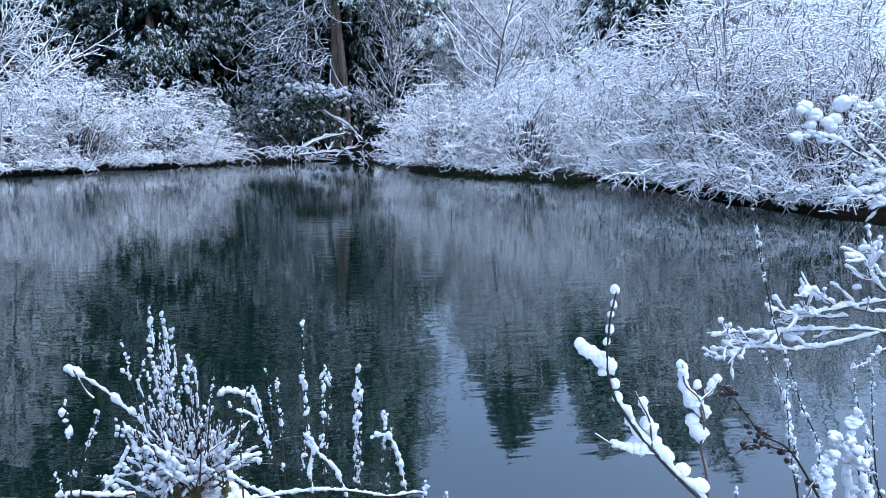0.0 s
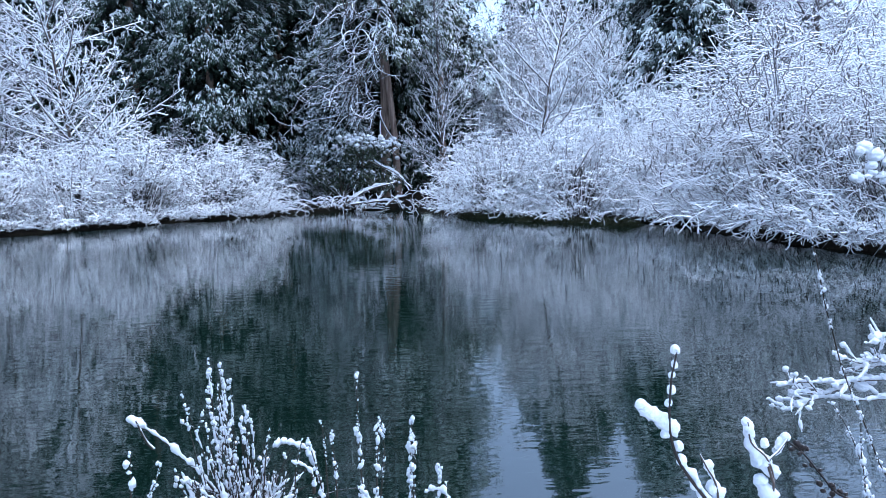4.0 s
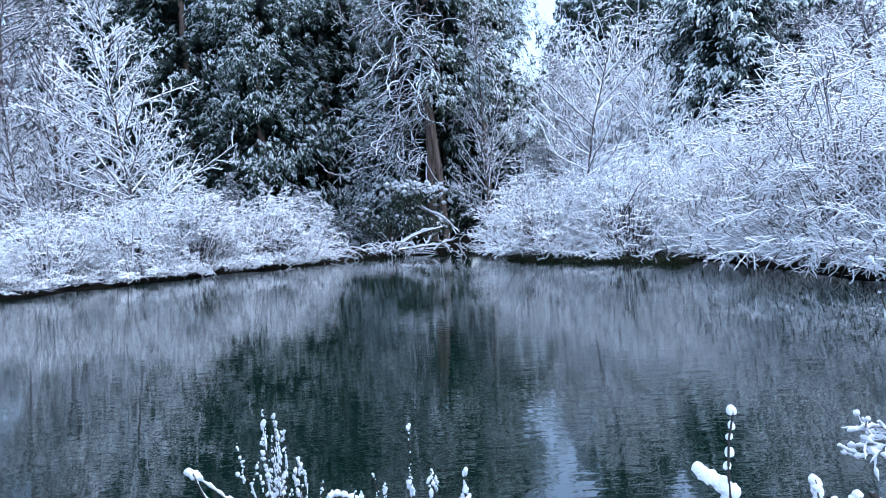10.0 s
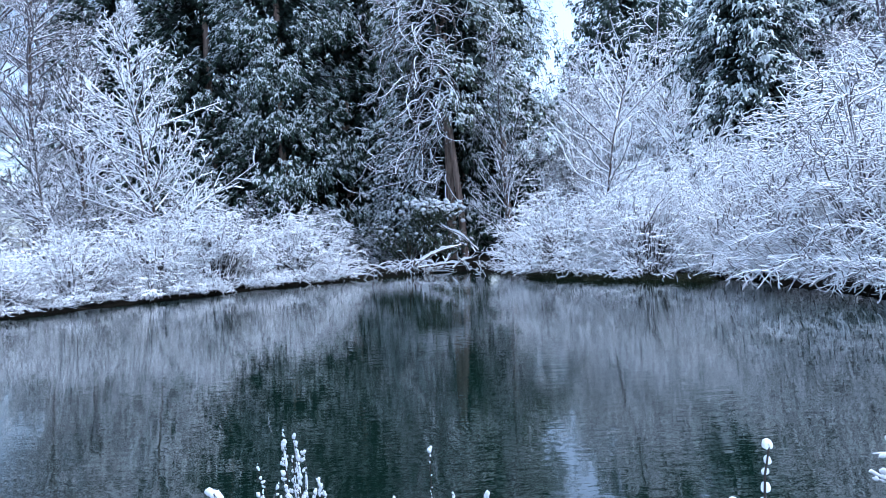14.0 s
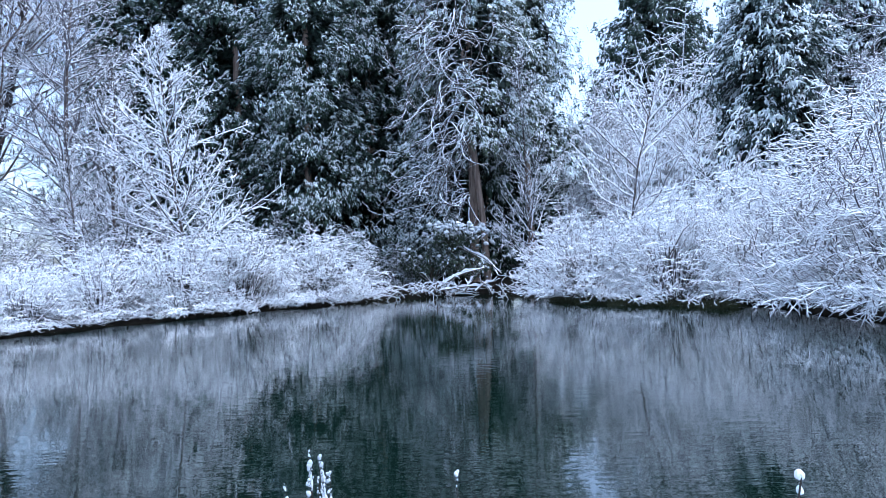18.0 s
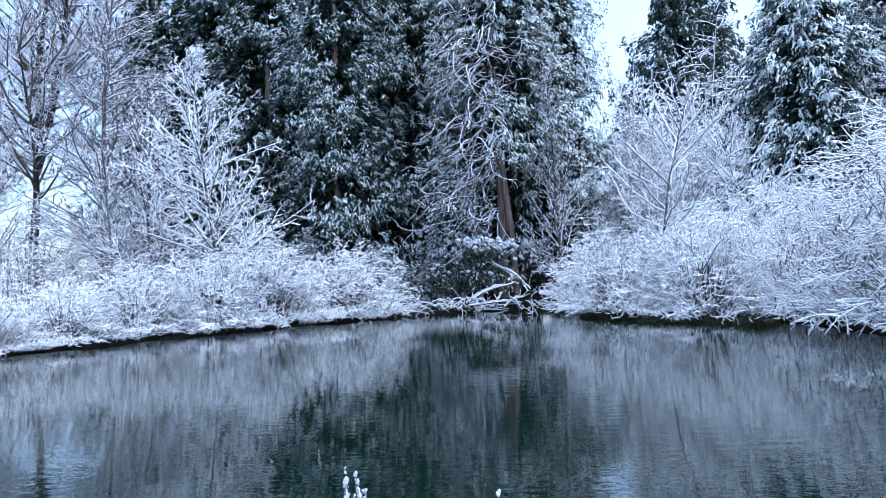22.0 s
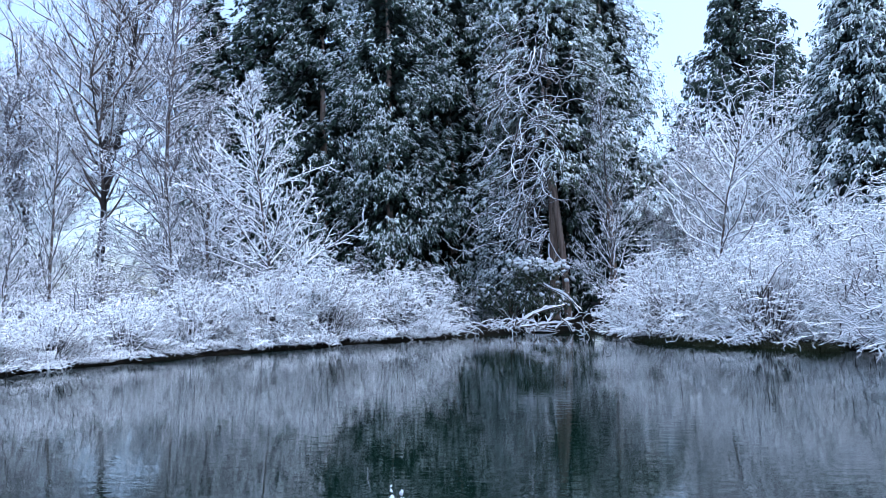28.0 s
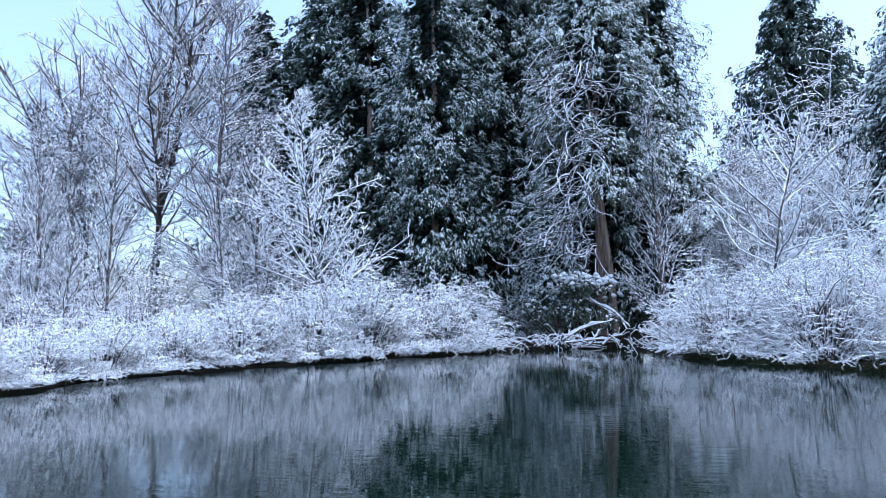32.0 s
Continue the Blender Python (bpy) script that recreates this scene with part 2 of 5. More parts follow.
def shoots(rng, at, way, length, k, curl, wiggle):
    """Polylines of k points that start at at, go along way and curl up (or down)."""
    n = len(at)
    P = np.zeros((n, k, 3))
    P[:, 0] = at
    d = unit(way)
    step = (length / (k - 1))[:, None]
    for j in range(1, k):
        d = unit(d + np.array([0, 0, 1.0]) * (curl / (k - 1)) + rng.normal(0, wiggle, (n, 3)))
        P[:, j] = P[:, j - 1] + d * step
    return P


def grow(rng, parents, count, u0, u1, length, angle, lift, k=4, curl=0.0, wiggle=0.15, taper=0.5):
    """Side shoots on every parent; returns the polylines and each one's place along its parent."""
    n = len(parents)
    idx = np.repeat(np.arange(n), count)
    u = rng.uniform(u0, u1, n * count)
    at, t = along(parents, idx, u)
    r = rng.normal(0, 1, (n * count, 3))
    side = unit(r - (r * t).sum(1, keepdims=True) * t)
    a = np.radians(angle) * rng.uniform(0.6, 1.35, (n * count, 1))
    way = t * np.cos(a) + side * np.sin(a) + np.array([0, 0, lift])
    L = length * rng.uniform(0.55, 1.3, n * count) * (1 - taper * u)
    return shoots(rng, at, way, L, k, curl, wiggle), u


def taper(P, r0, r1):
    n, k = P.shape[:2]
    return np.tile(np.linspace(r0, r1, k), (n, 1))


# ---- ground and water ----
SHORE = [(-12.6, 9.5), (-12.3, 13.0), (-12.5, 16.6), (-11.3, 18.0), (-8.9, 21.4), (-6.1, 25.0), (-3.4, 27.5), (-2.2, 30.6), (0.2, 31.6), (2.0, 31.0),
         (3.2, 26.8), (6.6, 21.2), (8.2, 18.2), (8.2, 14.5), (8.4, 12.1), (9.0, 10.0), (9.3, 8.0), (9.8, 4.6), (6.0, 1.6), (2.0, 1.15), (-1.6, 1.1), (-5.5, 1.6), (-10.5, 4.0)]


def shore_distance(X, Y):
    """Metres from the shore line, negative over the water."""
    pts = np.array(SHORE)
    best, inside = np.full(X.shape, 1e9), np.zeros(X.shape, bool)
    for (ax, ay), (bx, by) in zip(pts, np.roll(pts, -1, 0)):
        dx, dy = bx - ax, by - ay
        w = np.clip(((X - ax) * dx + (Y - ay) * dy) / (dx * dx + dy * dy), 0, 1)
        best = np.minimum(best, np.hypot(X - ax - w * dx, Y - ay - w * dy))
        hit = ((ay > Y) != (by > Y)) & (X < (bx - ax) * (Y - ay) / (by - ay + 1e-12) + ax)
        inside ^= hit
    return np.where(inside, -best, best)


def ground_height(X, Y):
    d = shore_distance(X, Y)
    d = d + 0.16 * np.sin(2.3 * X + 1.1 * np.sin(1.7 * Y)) + 0.10 * np.sin(5.1 * Y + 2 * np.sin(3.3 * X))
    z = np.where(d < 0, np.maximum(-1.2, d * 1.2 - 0.02), 0.09 * (1 - np.exp(-d / 0.12)) + 0.02 * np.minimum(d, 60))
    far = np.clip((Y - 27) / 30, 0, 1)
    return z + np.where(d > 0, far * 1.5, 0) + np.where(d > 0.2, 0.05 * np.sin(1.9 * X + 0.7 * Y) * np.sin(1.3 * Y - X), 0)


def grid_axis(lo, hi, step, reach):
    mid = np.arange(lo, hi + step / 2, step)
    out = np.cumsum(step * 1.35 ** np.arange(1, 40))
    out = out[out < reach]
    return np.concatenate([lo - out[::-1], mid, hi + out])


gx, gy = grid_axis(-17, 13, 0.16, 900), grid_axis(-1, 36, 0.16, 900)
GX, GY = np.meshgrid(gx, gy)
nx, ny = len(gx), len(gy)
ii = (np.arange(ny - 1)[:, None] * nx + np.arange(nx - 1)[None]).ravel()
ground = link_mesh("ground", np.stack([GX, GY, ground_height(GX, GY)], -1), np.stack([ii, ii + 1, ii + nx + 1, ii + nx], -1), mat=M_GROUND)
under = np.clip((GY - 27) / 3, 0, 1) * np.clip((GX + 14) / 3, 0, 1) * np.clip((8 - GX) / 3, 0, 1) * np.clip((48 - GY) / 4, 0, 1)
inland = shore_distance(GX, GY)
cover = np.clip((inland - np.where(GY < 4, 0.5, 1.6)) / 1.0, 0, 1) * np.where(GY < 4, 1, 0.45 + 0.55 * np.clip((inland - 3) / 3, 0, 1)) * (1 - 0.9 * under)
ground.data.attributes.new("snow_cover", "FLOAT", "POINT").data.foreach_set("value", cover.astype(np.float32).ravel())
tagged(ground, "snow-covered earth bank sloping into the pond", "ground", kind="structure")
water = link_mesh("water", [(-24, 0.5, 0), (16, 0.5, 0), (16, 36, 0), (-24, 36, 0)], [(0, 1, 2, 3)], mat=M_WATER)
tagged(water, "still dark green pond water with faint ripples", "water", kind="structure")


def ground_at(x, y):
    return float(ground_height(np.array([x]), np.array([y]))[0])


# ---- bushes and trees ----
def single(name, P, r0, r1, sides, mat, parent, label=""):
    """Each polyline of P as a part of its own."""
    for line in P:
        link_mesh(name, *tubes(line[None], taper(line[None], r0, r1), sides), mat=mat, parent=parent, label=label)


def twigs(parent, sets, mat, name="twig_mass"):
    """The countless thin shoots of a plant, as one part."""
    ob = link_mesh(name, *join([tubes(P, taper(P, r0, r1), sides) for P, r0, r1, sides in sets]), mat=mat, parent=parent)
    return tagged(ob, kind="stuff")


def sprout(rng, parents, count, u0, u1, share, angle, lift, k=4, curl=0.0, wiggle=0.1, taper=0.5, least=0.0):
    """Side shoots whose length is a share of their parent's, longest near its foot."""
    n = len(parents)
    idx = np.repeat(np.arange(n), count)
    u = u0 + (u1 - u0) * ((np.tile(np.arange(count), n) + rng.uniform(0, 1, n * count)) / count)
    at, t = along(parents, idx, u)
    r = rng.normal(0, 1, (n * count, 3))
    side = unit(r - (r * t).sum(1, keepdims=True) * t)
    a = np.radians(angle) * rng.uniform(0.7, 1.3, (n * count, 1))
    size = np.linalg.norm(np.diff(parents, axis=1), axis=2).sum(1)[idx]
    L = np.maximum(share * size * (1 - taper * u), least) * rng.uniform(0.65, 1.25, n * count)
    return shoots(rng, at, t * np.cos(a) + side * np.sin(a) + np.array([0, 0, lift]), L, k, curl, wiggle)


def bush(seed, at, radius, height, label, shoots_out=260, lean=(0, 0), turn=0.0, twig=0.0175, cut=0.0, hem=0.035, group="bank bushes", mat=None, name="bush", droop=0.5,
         side=9, fine=3, stems=18, rise=0.05, ragged=0.08, share=0.5, wild=0.22, inner_mat=None, low=-0.3, deep=140, flat=0.62):
    """A many-stemmed dome: bare inner stems, and outward arching shoots whose twigs carry the snow."""
    rng = np.random.default_rng(seed)
    ob = thing(name, at, label, "bush", group, turn)
    tip_off = np.array([lean[0], lean[1], 0]) * radius

    def dome(n, f0, f1):
        a = rng.uniform(0, 2 * np.pi, n)
        h = rng.uniform(low, 1.0, n)
        h = np.where(h < 0.02, rng.uniform(hem, hem + 0.09, n), h)
        lumps = 1 + 0.09 * np.sin(3 * a + seed + 2 * h) + 0.07 * np.sin(7 * a + 6 * h + 2 * seed) + rng.normal(0, ragged, n)
        w = np.sqrt(np.maximum(0, 1 - h ** 2)) * lumps
        f = rng.uniform(f0, f1, n)
        wide = np.stack([np.cos(a) * w * radius, np.sin(a) * w * radius, h * height * lumps], 1)
        return wide * f[:, None] + tip_off * h[:, None], unit(wide)

    def arch(n, f0, f1, k, near, bow):
        tip, out = dome(n, f0, f1)
        foot = tip * rng.uniform(near, near + 0.25, (n, 1)) * np.array([1, 1, 0.85])
        foot[:, 2] = np.maximum(foot[:, 2], 0.05)
        w = np.linspace(0, 1, k)[None, :, None]
        P = foot[:, None] * (1 - w) + tip[:, None] * w
        span = np.linalg.norm(tip - foot, axis=1)[:, None, None]
        P = P + np.array([0, 0, 1.0]) * (4 * w * (1 - w)) * span * bow * rng.uniform(0.4, 1.2, (n, 1, 1))
        P = P + np.cumsum(rng.normal(0, 0.035, (n, k, 3)), 1) * span * w
        return P

    n = stems
    a, rad = rng.uniform(0, 2 * np.pi, n), np.sqrt(rng.uniform(0, 1, n)) * radius * 0.35
    base = np.stack([np.cos(a) * rad, np.sin(a) * rad, np.full(n, -0.15)], 1)
    tip, _ = dome(n, 0.7, 0.9)
    w = np.linspace(0, 1, 9)[None, :, None]
    S = base[:, None] * (1 - w) + tip[:, None] * w + np.array([0, 0, 1.0]) * 4 * w * (1 - w) * 0.12 * height
    S = S + np.cumsum(rng.normal(0, 0.035, (n, 9, 3)), 1) * w
    single("stem", S, 0.026, 0.012, 5, M_BUSH_STEM, ob)
    # sparsely snowed tangle, its dark colour standing in for shade inside the dome
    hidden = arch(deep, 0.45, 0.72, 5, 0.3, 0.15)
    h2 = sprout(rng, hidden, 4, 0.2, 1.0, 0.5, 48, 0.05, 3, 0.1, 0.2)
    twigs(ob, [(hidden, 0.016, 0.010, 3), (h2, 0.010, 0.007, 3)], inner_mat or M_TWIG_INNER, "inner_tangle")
    def level(P, f):
        return P[:, :1] + (P - P[:, :1]) * np.array([1, 1, f])

    def clear_of_water(P):
        a = np.arctan2(P[:, 0, 1], P[:, 0, 0])
        holes = 0.22 * np.clip(np.sin(9 * a + seed) + 0.7 * np.sin(23 * a + 2 * seed), 0, 1)
        return P[P[..., 2].min(1) > cut + holes]

    b1 = arch(shoots_out, 0.84, 1.03, 7, 0.45, 0.22 * droop)
    b2 = level(sprout(rng, b1, side, 0.1, 1.0, share, 66, rise, 5, -0.25, wild, 0.5, 0.3), flat)
    b2 = clear_of_water(b2)
    b3 = level(sprout(rng, b2, fine, 0.2, 0.97, 0.45, 48, rise, 3, 0.1, wild, 0.4, 0.12), min(1, flat * 1.4))
    b3, b1 = clear_of_water(b3), clear_of_water(b1)
    twigs(ob, [(b1, twig * 1.1, twig * 0.5, 3), (b2, twig * 1.05, twig * 0.45, 3), (b3, twig * 0.85, twig * 0.45, 3)], mat or M_TWIG_WHITE)
    return ob


def fan_tree(seed, at, height, reach, label, trunk_r=0.06, limbs=34, first=0.22, angle=58, top_angle=32, twig=0.02, mat=None, limb_mat=None, side=9, fine=4, curl=0.25,
             share=0.36, full=0.7, name="bare_tree", group="bare trees", wiggle=0.05, fork=0, lean=0.03, trunk_mat=None, limb_r=0.0):
    """A leafless tree: a straight leader, rising limbs in a spiral, and ranks of side twigs."""
    rng = np.random.default_rng(seed)
    ob = thing(name, at, label, "tree", group)
    lead = shoots(rng, np.array([[0, 0, -0.2]]), np.array([[rng.normal(0, lean), rng.normal(0, lean), 1.0]]), np.array([height + 0.2]), 12, 0.2, 0.02 + lean * 0.5)
    trunks = lead
    if fork:
        p, t = along(lead, np.zeros(fork, int), rng.uniform(0.12, 0.45, fork))
        b = rng.uniform(0, 2 * np.pi, fork)
        way = t + np.stack([np.cos(b), np.sin(b), np.zeros(fork)], 1) * rng.uniform(0.35, 0.6, (fork, 1))
        trunks = np.concatenate([lead, shoots(rng, p, way, height * rng.uniform(0.5, 0.7, fork), 12, 0.35, 0.05)])
    each = np.concatenate([np.zeros(limbs, int), np.repeat(np.arange(1, len(trunks)), limbs // 2)])
    n = len(each)
    u = first + (0.985 - first) * rng.permutation((np.arange(n) + rng.uniform(0, 1, n)) / n)
    p, t = along(trunks, each, u)
    b = np.arange(n) * 2.39996 + rng.normal(0, 0.35, n)
    a = np.radians(angle + (top_angle - angle) * u) * rng.uniform(0.85, 1.15, n)
    way = np.stack([np.cos(b) * np.sin(a), np.sin(b) * np.sin(a), np.cos(a)], 1) + t * 0.15
    L = reach * np.clip((1 - u) / (1 - first), 0.06, 1) ** full * rng.uniform(0.75, 1.15, n) * np.where(each > 0, 0.7, 1.0)
    l1 = shoots(rng, p, way, L, 8, curl, wiggle)
    l2 = sprout(rng, l1, side, 0.12, 0.98, share, 58, 0.08, 5, curl * 0.8, wiggle * 1.4, 0.7, 0.22)
    l3 = sprout(rng, l2, fine, 0.2, 0.97, 0.42, 46, 0.08, 3, 0.2, wiggle * 1.6, 0.5, 0.12)
    single("trunk", trunks, trunk_r, 0.018, 8, trunk_mat or M_STEM, ob)
    single("limb", l1, limb_r or max(twig * 1.4, trunk_r * 0.35), twig * 0.9, 5, limb_mat or mat or M_TWIG, ob)
    twigs(ob, [(l2, twig, twig * 0.6, 3), (l3, twig * 0.85, twig * 0.45, 3)], mat or M_TWIG)
    return ob


def sprays(rng, at, way, length, width):
    """Small bent leaf sprays: two joined diamonds each."""
    n = len(at)
    way = unit(way)
    side = unit(np.cross(way, np.array([0, 0, 1.0]) + rng.normal(0, 0.5, (n, 3)))) * width[:, None] * 0.5
    mid = at + way * length[:, None] * 0.45
    tip = mid + unit(way + np.array([0, 0, -0.5])) * length[:, None] * 0.55
    V = np.stack([at, mid - side, mid + side, tip], 1).reshape(-1, 3)
    o = np.arange(n)[:, None] * 4
    return V, np.concatenate([o + np.array([[0, 1, 2]]), o + np.array([[1, 3, 2]])])


def snow_strokes(rng, at, way, size):
    """Short hooked rolls of snow lying over the drooping end of a spray."""
    n = len(at)
    up = np.array([0, 0, 1.0])
    d = unit(way * np.array([1, 1, 0]) + rng.normal(0, 0.55, (n, 3)) * np.array([1, 1, 0.3]))
    L = (size * rng.uniform(0.45, 1.5, n))[:, None]
    wide = (size * 0.13 * rng.uniform(0.55, 1.35, n))[:, None]
    side = unit(np.cross(d, up)) * wide
    m1 = at + d * L * 0.38 - up * L * 0.05
    m2 = at + d * L * 0.72 - up * L * rng.uniform(0.1, 0.4, (n, 1))
    tip = m2 + unit(d * rng.uniform(0.0, 0.6, (n, 1)) - up) * L * 0.35
    V = np.stack([at, m1 + up * wide, m1 - side, m1 + side, m2 + up * wide * 0.8 + d * wide * 0.6, m2 - side * 0.8, m2 + side * 0.8, tip], 1).reshape(-1, 3)
    o = np.arange(n)[:, None] * 8
    faces = ((0, 2, 1), (0, 1, 3), (1, 2, 5), (1, 5, 4), (1, 4, 6), (1, 6, 3), (4, 5, 7), (4, 7, 6))
    return V, np.concatenate([o + np.array([f]) for f in faces])


def conifer(seed, at, height, radius, label, mat, clear=0.02, limbs=170, leaves=54000, flecks=17000, droop=-0.7, leaf=0.165, fleck=0.235, trunk_r=0.3, group="conifers", shape=0.6, name="conifer", core=13000):
    """An evergreen: trunk, drooping limbs, hanging sprays gathered in tufts, and snow on the tufts' shoulders."""
    rng = np.random.default_rng(seed)
    ob = thing(name, at, label, "tree", group)
    trunk = shoots(rng, np.array([[0, 0, -0.3]]), np.array([[0, 0, 1.0]]), np.array([height]), 14, 0.3, 0.008)
    u = clear + (1 - clear) * (np.arange(limbs) + rng.uniform(0, 1, limbs)) / limbs
    p0, _ = along(trunk, np.zeros(limbs, int), np.minimum(u, 0.995))
    a = rng.uniform(0, 2 * np.pi, limbs)
    L = radius * ((1 - u) ** shape + 0.03) * rng.uniform(0.72, 1.15, limbs)
    way = np.stack([np.cos(a), np.sin(a), rng.uniform(0.0, 0.5, limbs)], 1)
    l1 = shoots(rng, p0, way, L * 1.1, 6, droop, 0.06)
    w = L ** 0.7 / (L ** 0.7).sum()

    m = leaves // 16
    idx = rng.choice(limbs, m, p=w)
    p, t = along(l1, idx, np.sqrt(rng.uniform(0.06, 1.0, m)))
    out = unit(p * np.array([1, 1, 0]) + rng.normal(0, 0.05, (m, 3)))
    p = p + rng.normal(0, 0.42, (m, 3)) * (0.25 + L[idx] / radius)[:, None]
    lets = shoots(rng, p, out * 0.9 + rng.normal(0, 0.4, (m, 3)), rng.uniform(0.35, 0.85, m), 5, -1.5, 0.12)
    k = m * 16
    q, t2 = along(lets, rng.integers(0, m, k), np.sqrt(rng.uniform(0.02, 1, k)))
    q = q + rng.normal(0, 0.07, (k, 3))
    crown = sprays(rng, q, t2 + rng.normal(0, 0.5, (k, 3)), leaf * rng.uniform(0.6, 1.3, k), leaf * 0.42 * rng.uniform(0.6, 1.3, k))
    pick = rng.integers(0, m, flecks)
    q, t2 = along(lets, pick, rng.uniform(0.05, 0.6, flecks))
    dust = snow_strokes(rng, q + rng.normal(0, 0.05, (flecks, 3)) + np.array([0, 0, 0.07]), out[pick], fleck)
    # sprays near the trunk, coloured dark to deepen the shade between the tufts
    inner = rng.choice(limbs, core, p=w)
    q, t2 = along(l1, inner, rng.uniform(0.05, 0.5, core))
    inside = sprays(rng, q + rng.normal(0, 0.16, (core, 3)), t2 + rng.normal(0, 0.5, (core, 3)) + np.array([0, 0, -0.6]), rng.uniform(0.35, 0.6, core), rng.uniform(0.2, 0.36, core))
    link_mesh("trunk", *tubes(trunk, taper(trunk, trunk_r, 0.03), 10), mat=M_BARK, parent=ob)
    tagged(link_mesh("limb_mass", *tubes(l1, taper(l1, 0.05, 0.012), 4), mat=M_DARKWOOD, parent=ob), kind="stuff")
    link_mesh("crown", crown[0], None, crown[1], mat=mat, parent=ob, smooth=False)
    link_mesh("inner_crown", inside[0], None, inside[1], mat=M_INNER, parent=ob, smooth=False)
    tagged(link_mesh("snow_dusting", dust[0], None, dust[1], mat=M_DUST, parent=ob), kind="stuff")
    return ob


def put(ob, x, y, turn=0.0, size=1.0, z=None, label=""):
    """A copy of a grown thing at another place."""
    c = copy_thing(ob, pose(x, y, ground_at(x, y) if z is None else z, 0, 0, turn))
    c.scale = (size, size, size) if np.isscalar(size) else size
    if label:
        c["label"] = label
    return c


def stand(x, y):
    return (x, y, ground_at(x, y))


# the dark evergreens across the pond
DARK = "tall dark green conifer dusted with snow behind the pond"
pine = conifer(11, stand(-11.7, 38), 27, 4.6, DARK, M_NEEDLE)
pine_b = conifer(12, stand(-7.4, 36), 26, 4.4, DARK, M_NEEDLE)
put(pine_b, -4.2, 38.5, 70, 1.05)
pine_far = conifer(13, stand(-15.9, 42.5), 22.5, 3.4, DARK, M_NEEDLE, leaves=20000, flecks=7000, leaf=0.28, fleck=0.27, core=6000, shape=0.75)
conifer(14, stand(14.6, 45), 21.5, 8.0, DARK, M_NEEDLE, limbs=380, leaves=60000, flecks=10000, leaf=0.30, fleck=0.27, shape=0.8, core=14000)
put(pine_far, -19.0, 41.0, 200, (1.3, 1.3, 0.94))
put(pine_far, -17.4, 39.6, 310, (1.2, 1.2, 0.80))
put(pine_far, -14.4, 40.0, 260, (1.35, 1.35, 1.2))
put(pine_far, 4.9, 40.0, 150, (1.0, 1.0, 0.78))
put(pine_far, -0.5, 40, 300, 1.2)
put(pine_far, -41.6, 46, 20, (0.9, 0.9, 0.62))
put(pine_far, -10.0, 44, 10, 1.1)
put(pine_far, 2.0, 38.6, 90, 1.1)
put(pine_far, -6.2, 43.0, 150, 1.1)
put(pine_far, -2.4, 43.5, 230, 1.15)
cedar = conifer(21, stand(1.2, 33.8), 25, 4.2, "old red cedar with drooping snow-flecked sprays and a bare lower trunk", M_CEDAR, clear=0.30, leaves=30000, flecks=16000, droop=-1.0, trunk_r=0.25, fleck=0.24, name="cedar")
put(cedar, 4.4, 36.5, 150, (0.85, 0.85, 1.0))
spruce = conifer(31, stand(13.6, 27.5), 13.5, 3.4, "green conifer with snow lying on its drooping boughs", M_FAR_NEEDLE, limbs=200, leaves=32000, flecks=9000, leaf=0.19, fleck=0.34, droop=-0.9, shape=0.5, clear=0.28, name="spruce")
put(spruce, 18.0, 29.5, 100, (1.0, 1.0, 1.1))
put(spruce, -0.9, 33.2, 40, (0.5, 0.5, 0.5), label="young cedar with drooping snow-dusted boughs beside the old trunk")


def cedar_front():
    """The cedar's second trunk and the long snow-lined limbs that hang in loops before it."""
    rng = np.random.default_rng(22)
    second = np.array([[(0.62, -0.45, -0.3), (0.45, -0.42, 3.0), (0.05, -0.35, 7.5), (-0.25, -0.1, 12.0)]])
    link_mesh("trunk", *tubes(second, taper(second, 0.19, 0.10), 9), mat=M_BARK, parent=cedar)
    n = 150
    at = np.stack([rng.normal(-0.8, 0.7, n), rng.normal(-1.6, 0.5, n), rng.uniform(3.6, 14.5, n)], 1)
    at[:, 0] = np.where(at[:, 2] < 6.8, np.minimum(at[:, 0], -0.2), at[:, 0])      # the lower trunk stays bare
    a = np.where((rng.uniform(0, 1, n) < 0.72) | (at[:, 2] < 6.8), rng.uniform(radians(175), radians(262), n), rng.uniform(radians(300), radians(380), n))
    way = np.stack([np.cos(a), np.sin(a), rng.uniform(-0.3, 0.5, n)], 1)
    L = rng.uniform(1.6, 4.2, n)
    limbs = np.zeros((n, 12, 3))
    limbs[:, 0], d, bend = at, unit(way), rng.normal(0, 0.16, (n, 3))
    for j in range(1, 12):
        pull = -0.30 if j < 8 else 0.42
        bend = bend * 0.75 + rng.normal(0, 0.14, (n, 3))
        d = unit(d + bend + np.array([0, 0, pull]) * rng.uniform(0.5, 1.3, (n, 1)))
        limbs[:, j] = limbs[:, j - 1] + d * (L / 11)[:, None]
    single("limb", limbs, 0.034, 0.019, 5, M_TWIG_LOOP, cedar)
    sub = sprout(rng, limbs, 5, 0.3, 1.0, 0.28, 48, -0.25, 6, -0.3, 0.2, 0.5, 0.35)
    twigs(cedar, [(sub, 0.017, 0.012, 3)], M_TWIG_LOOP)


cedar_front()

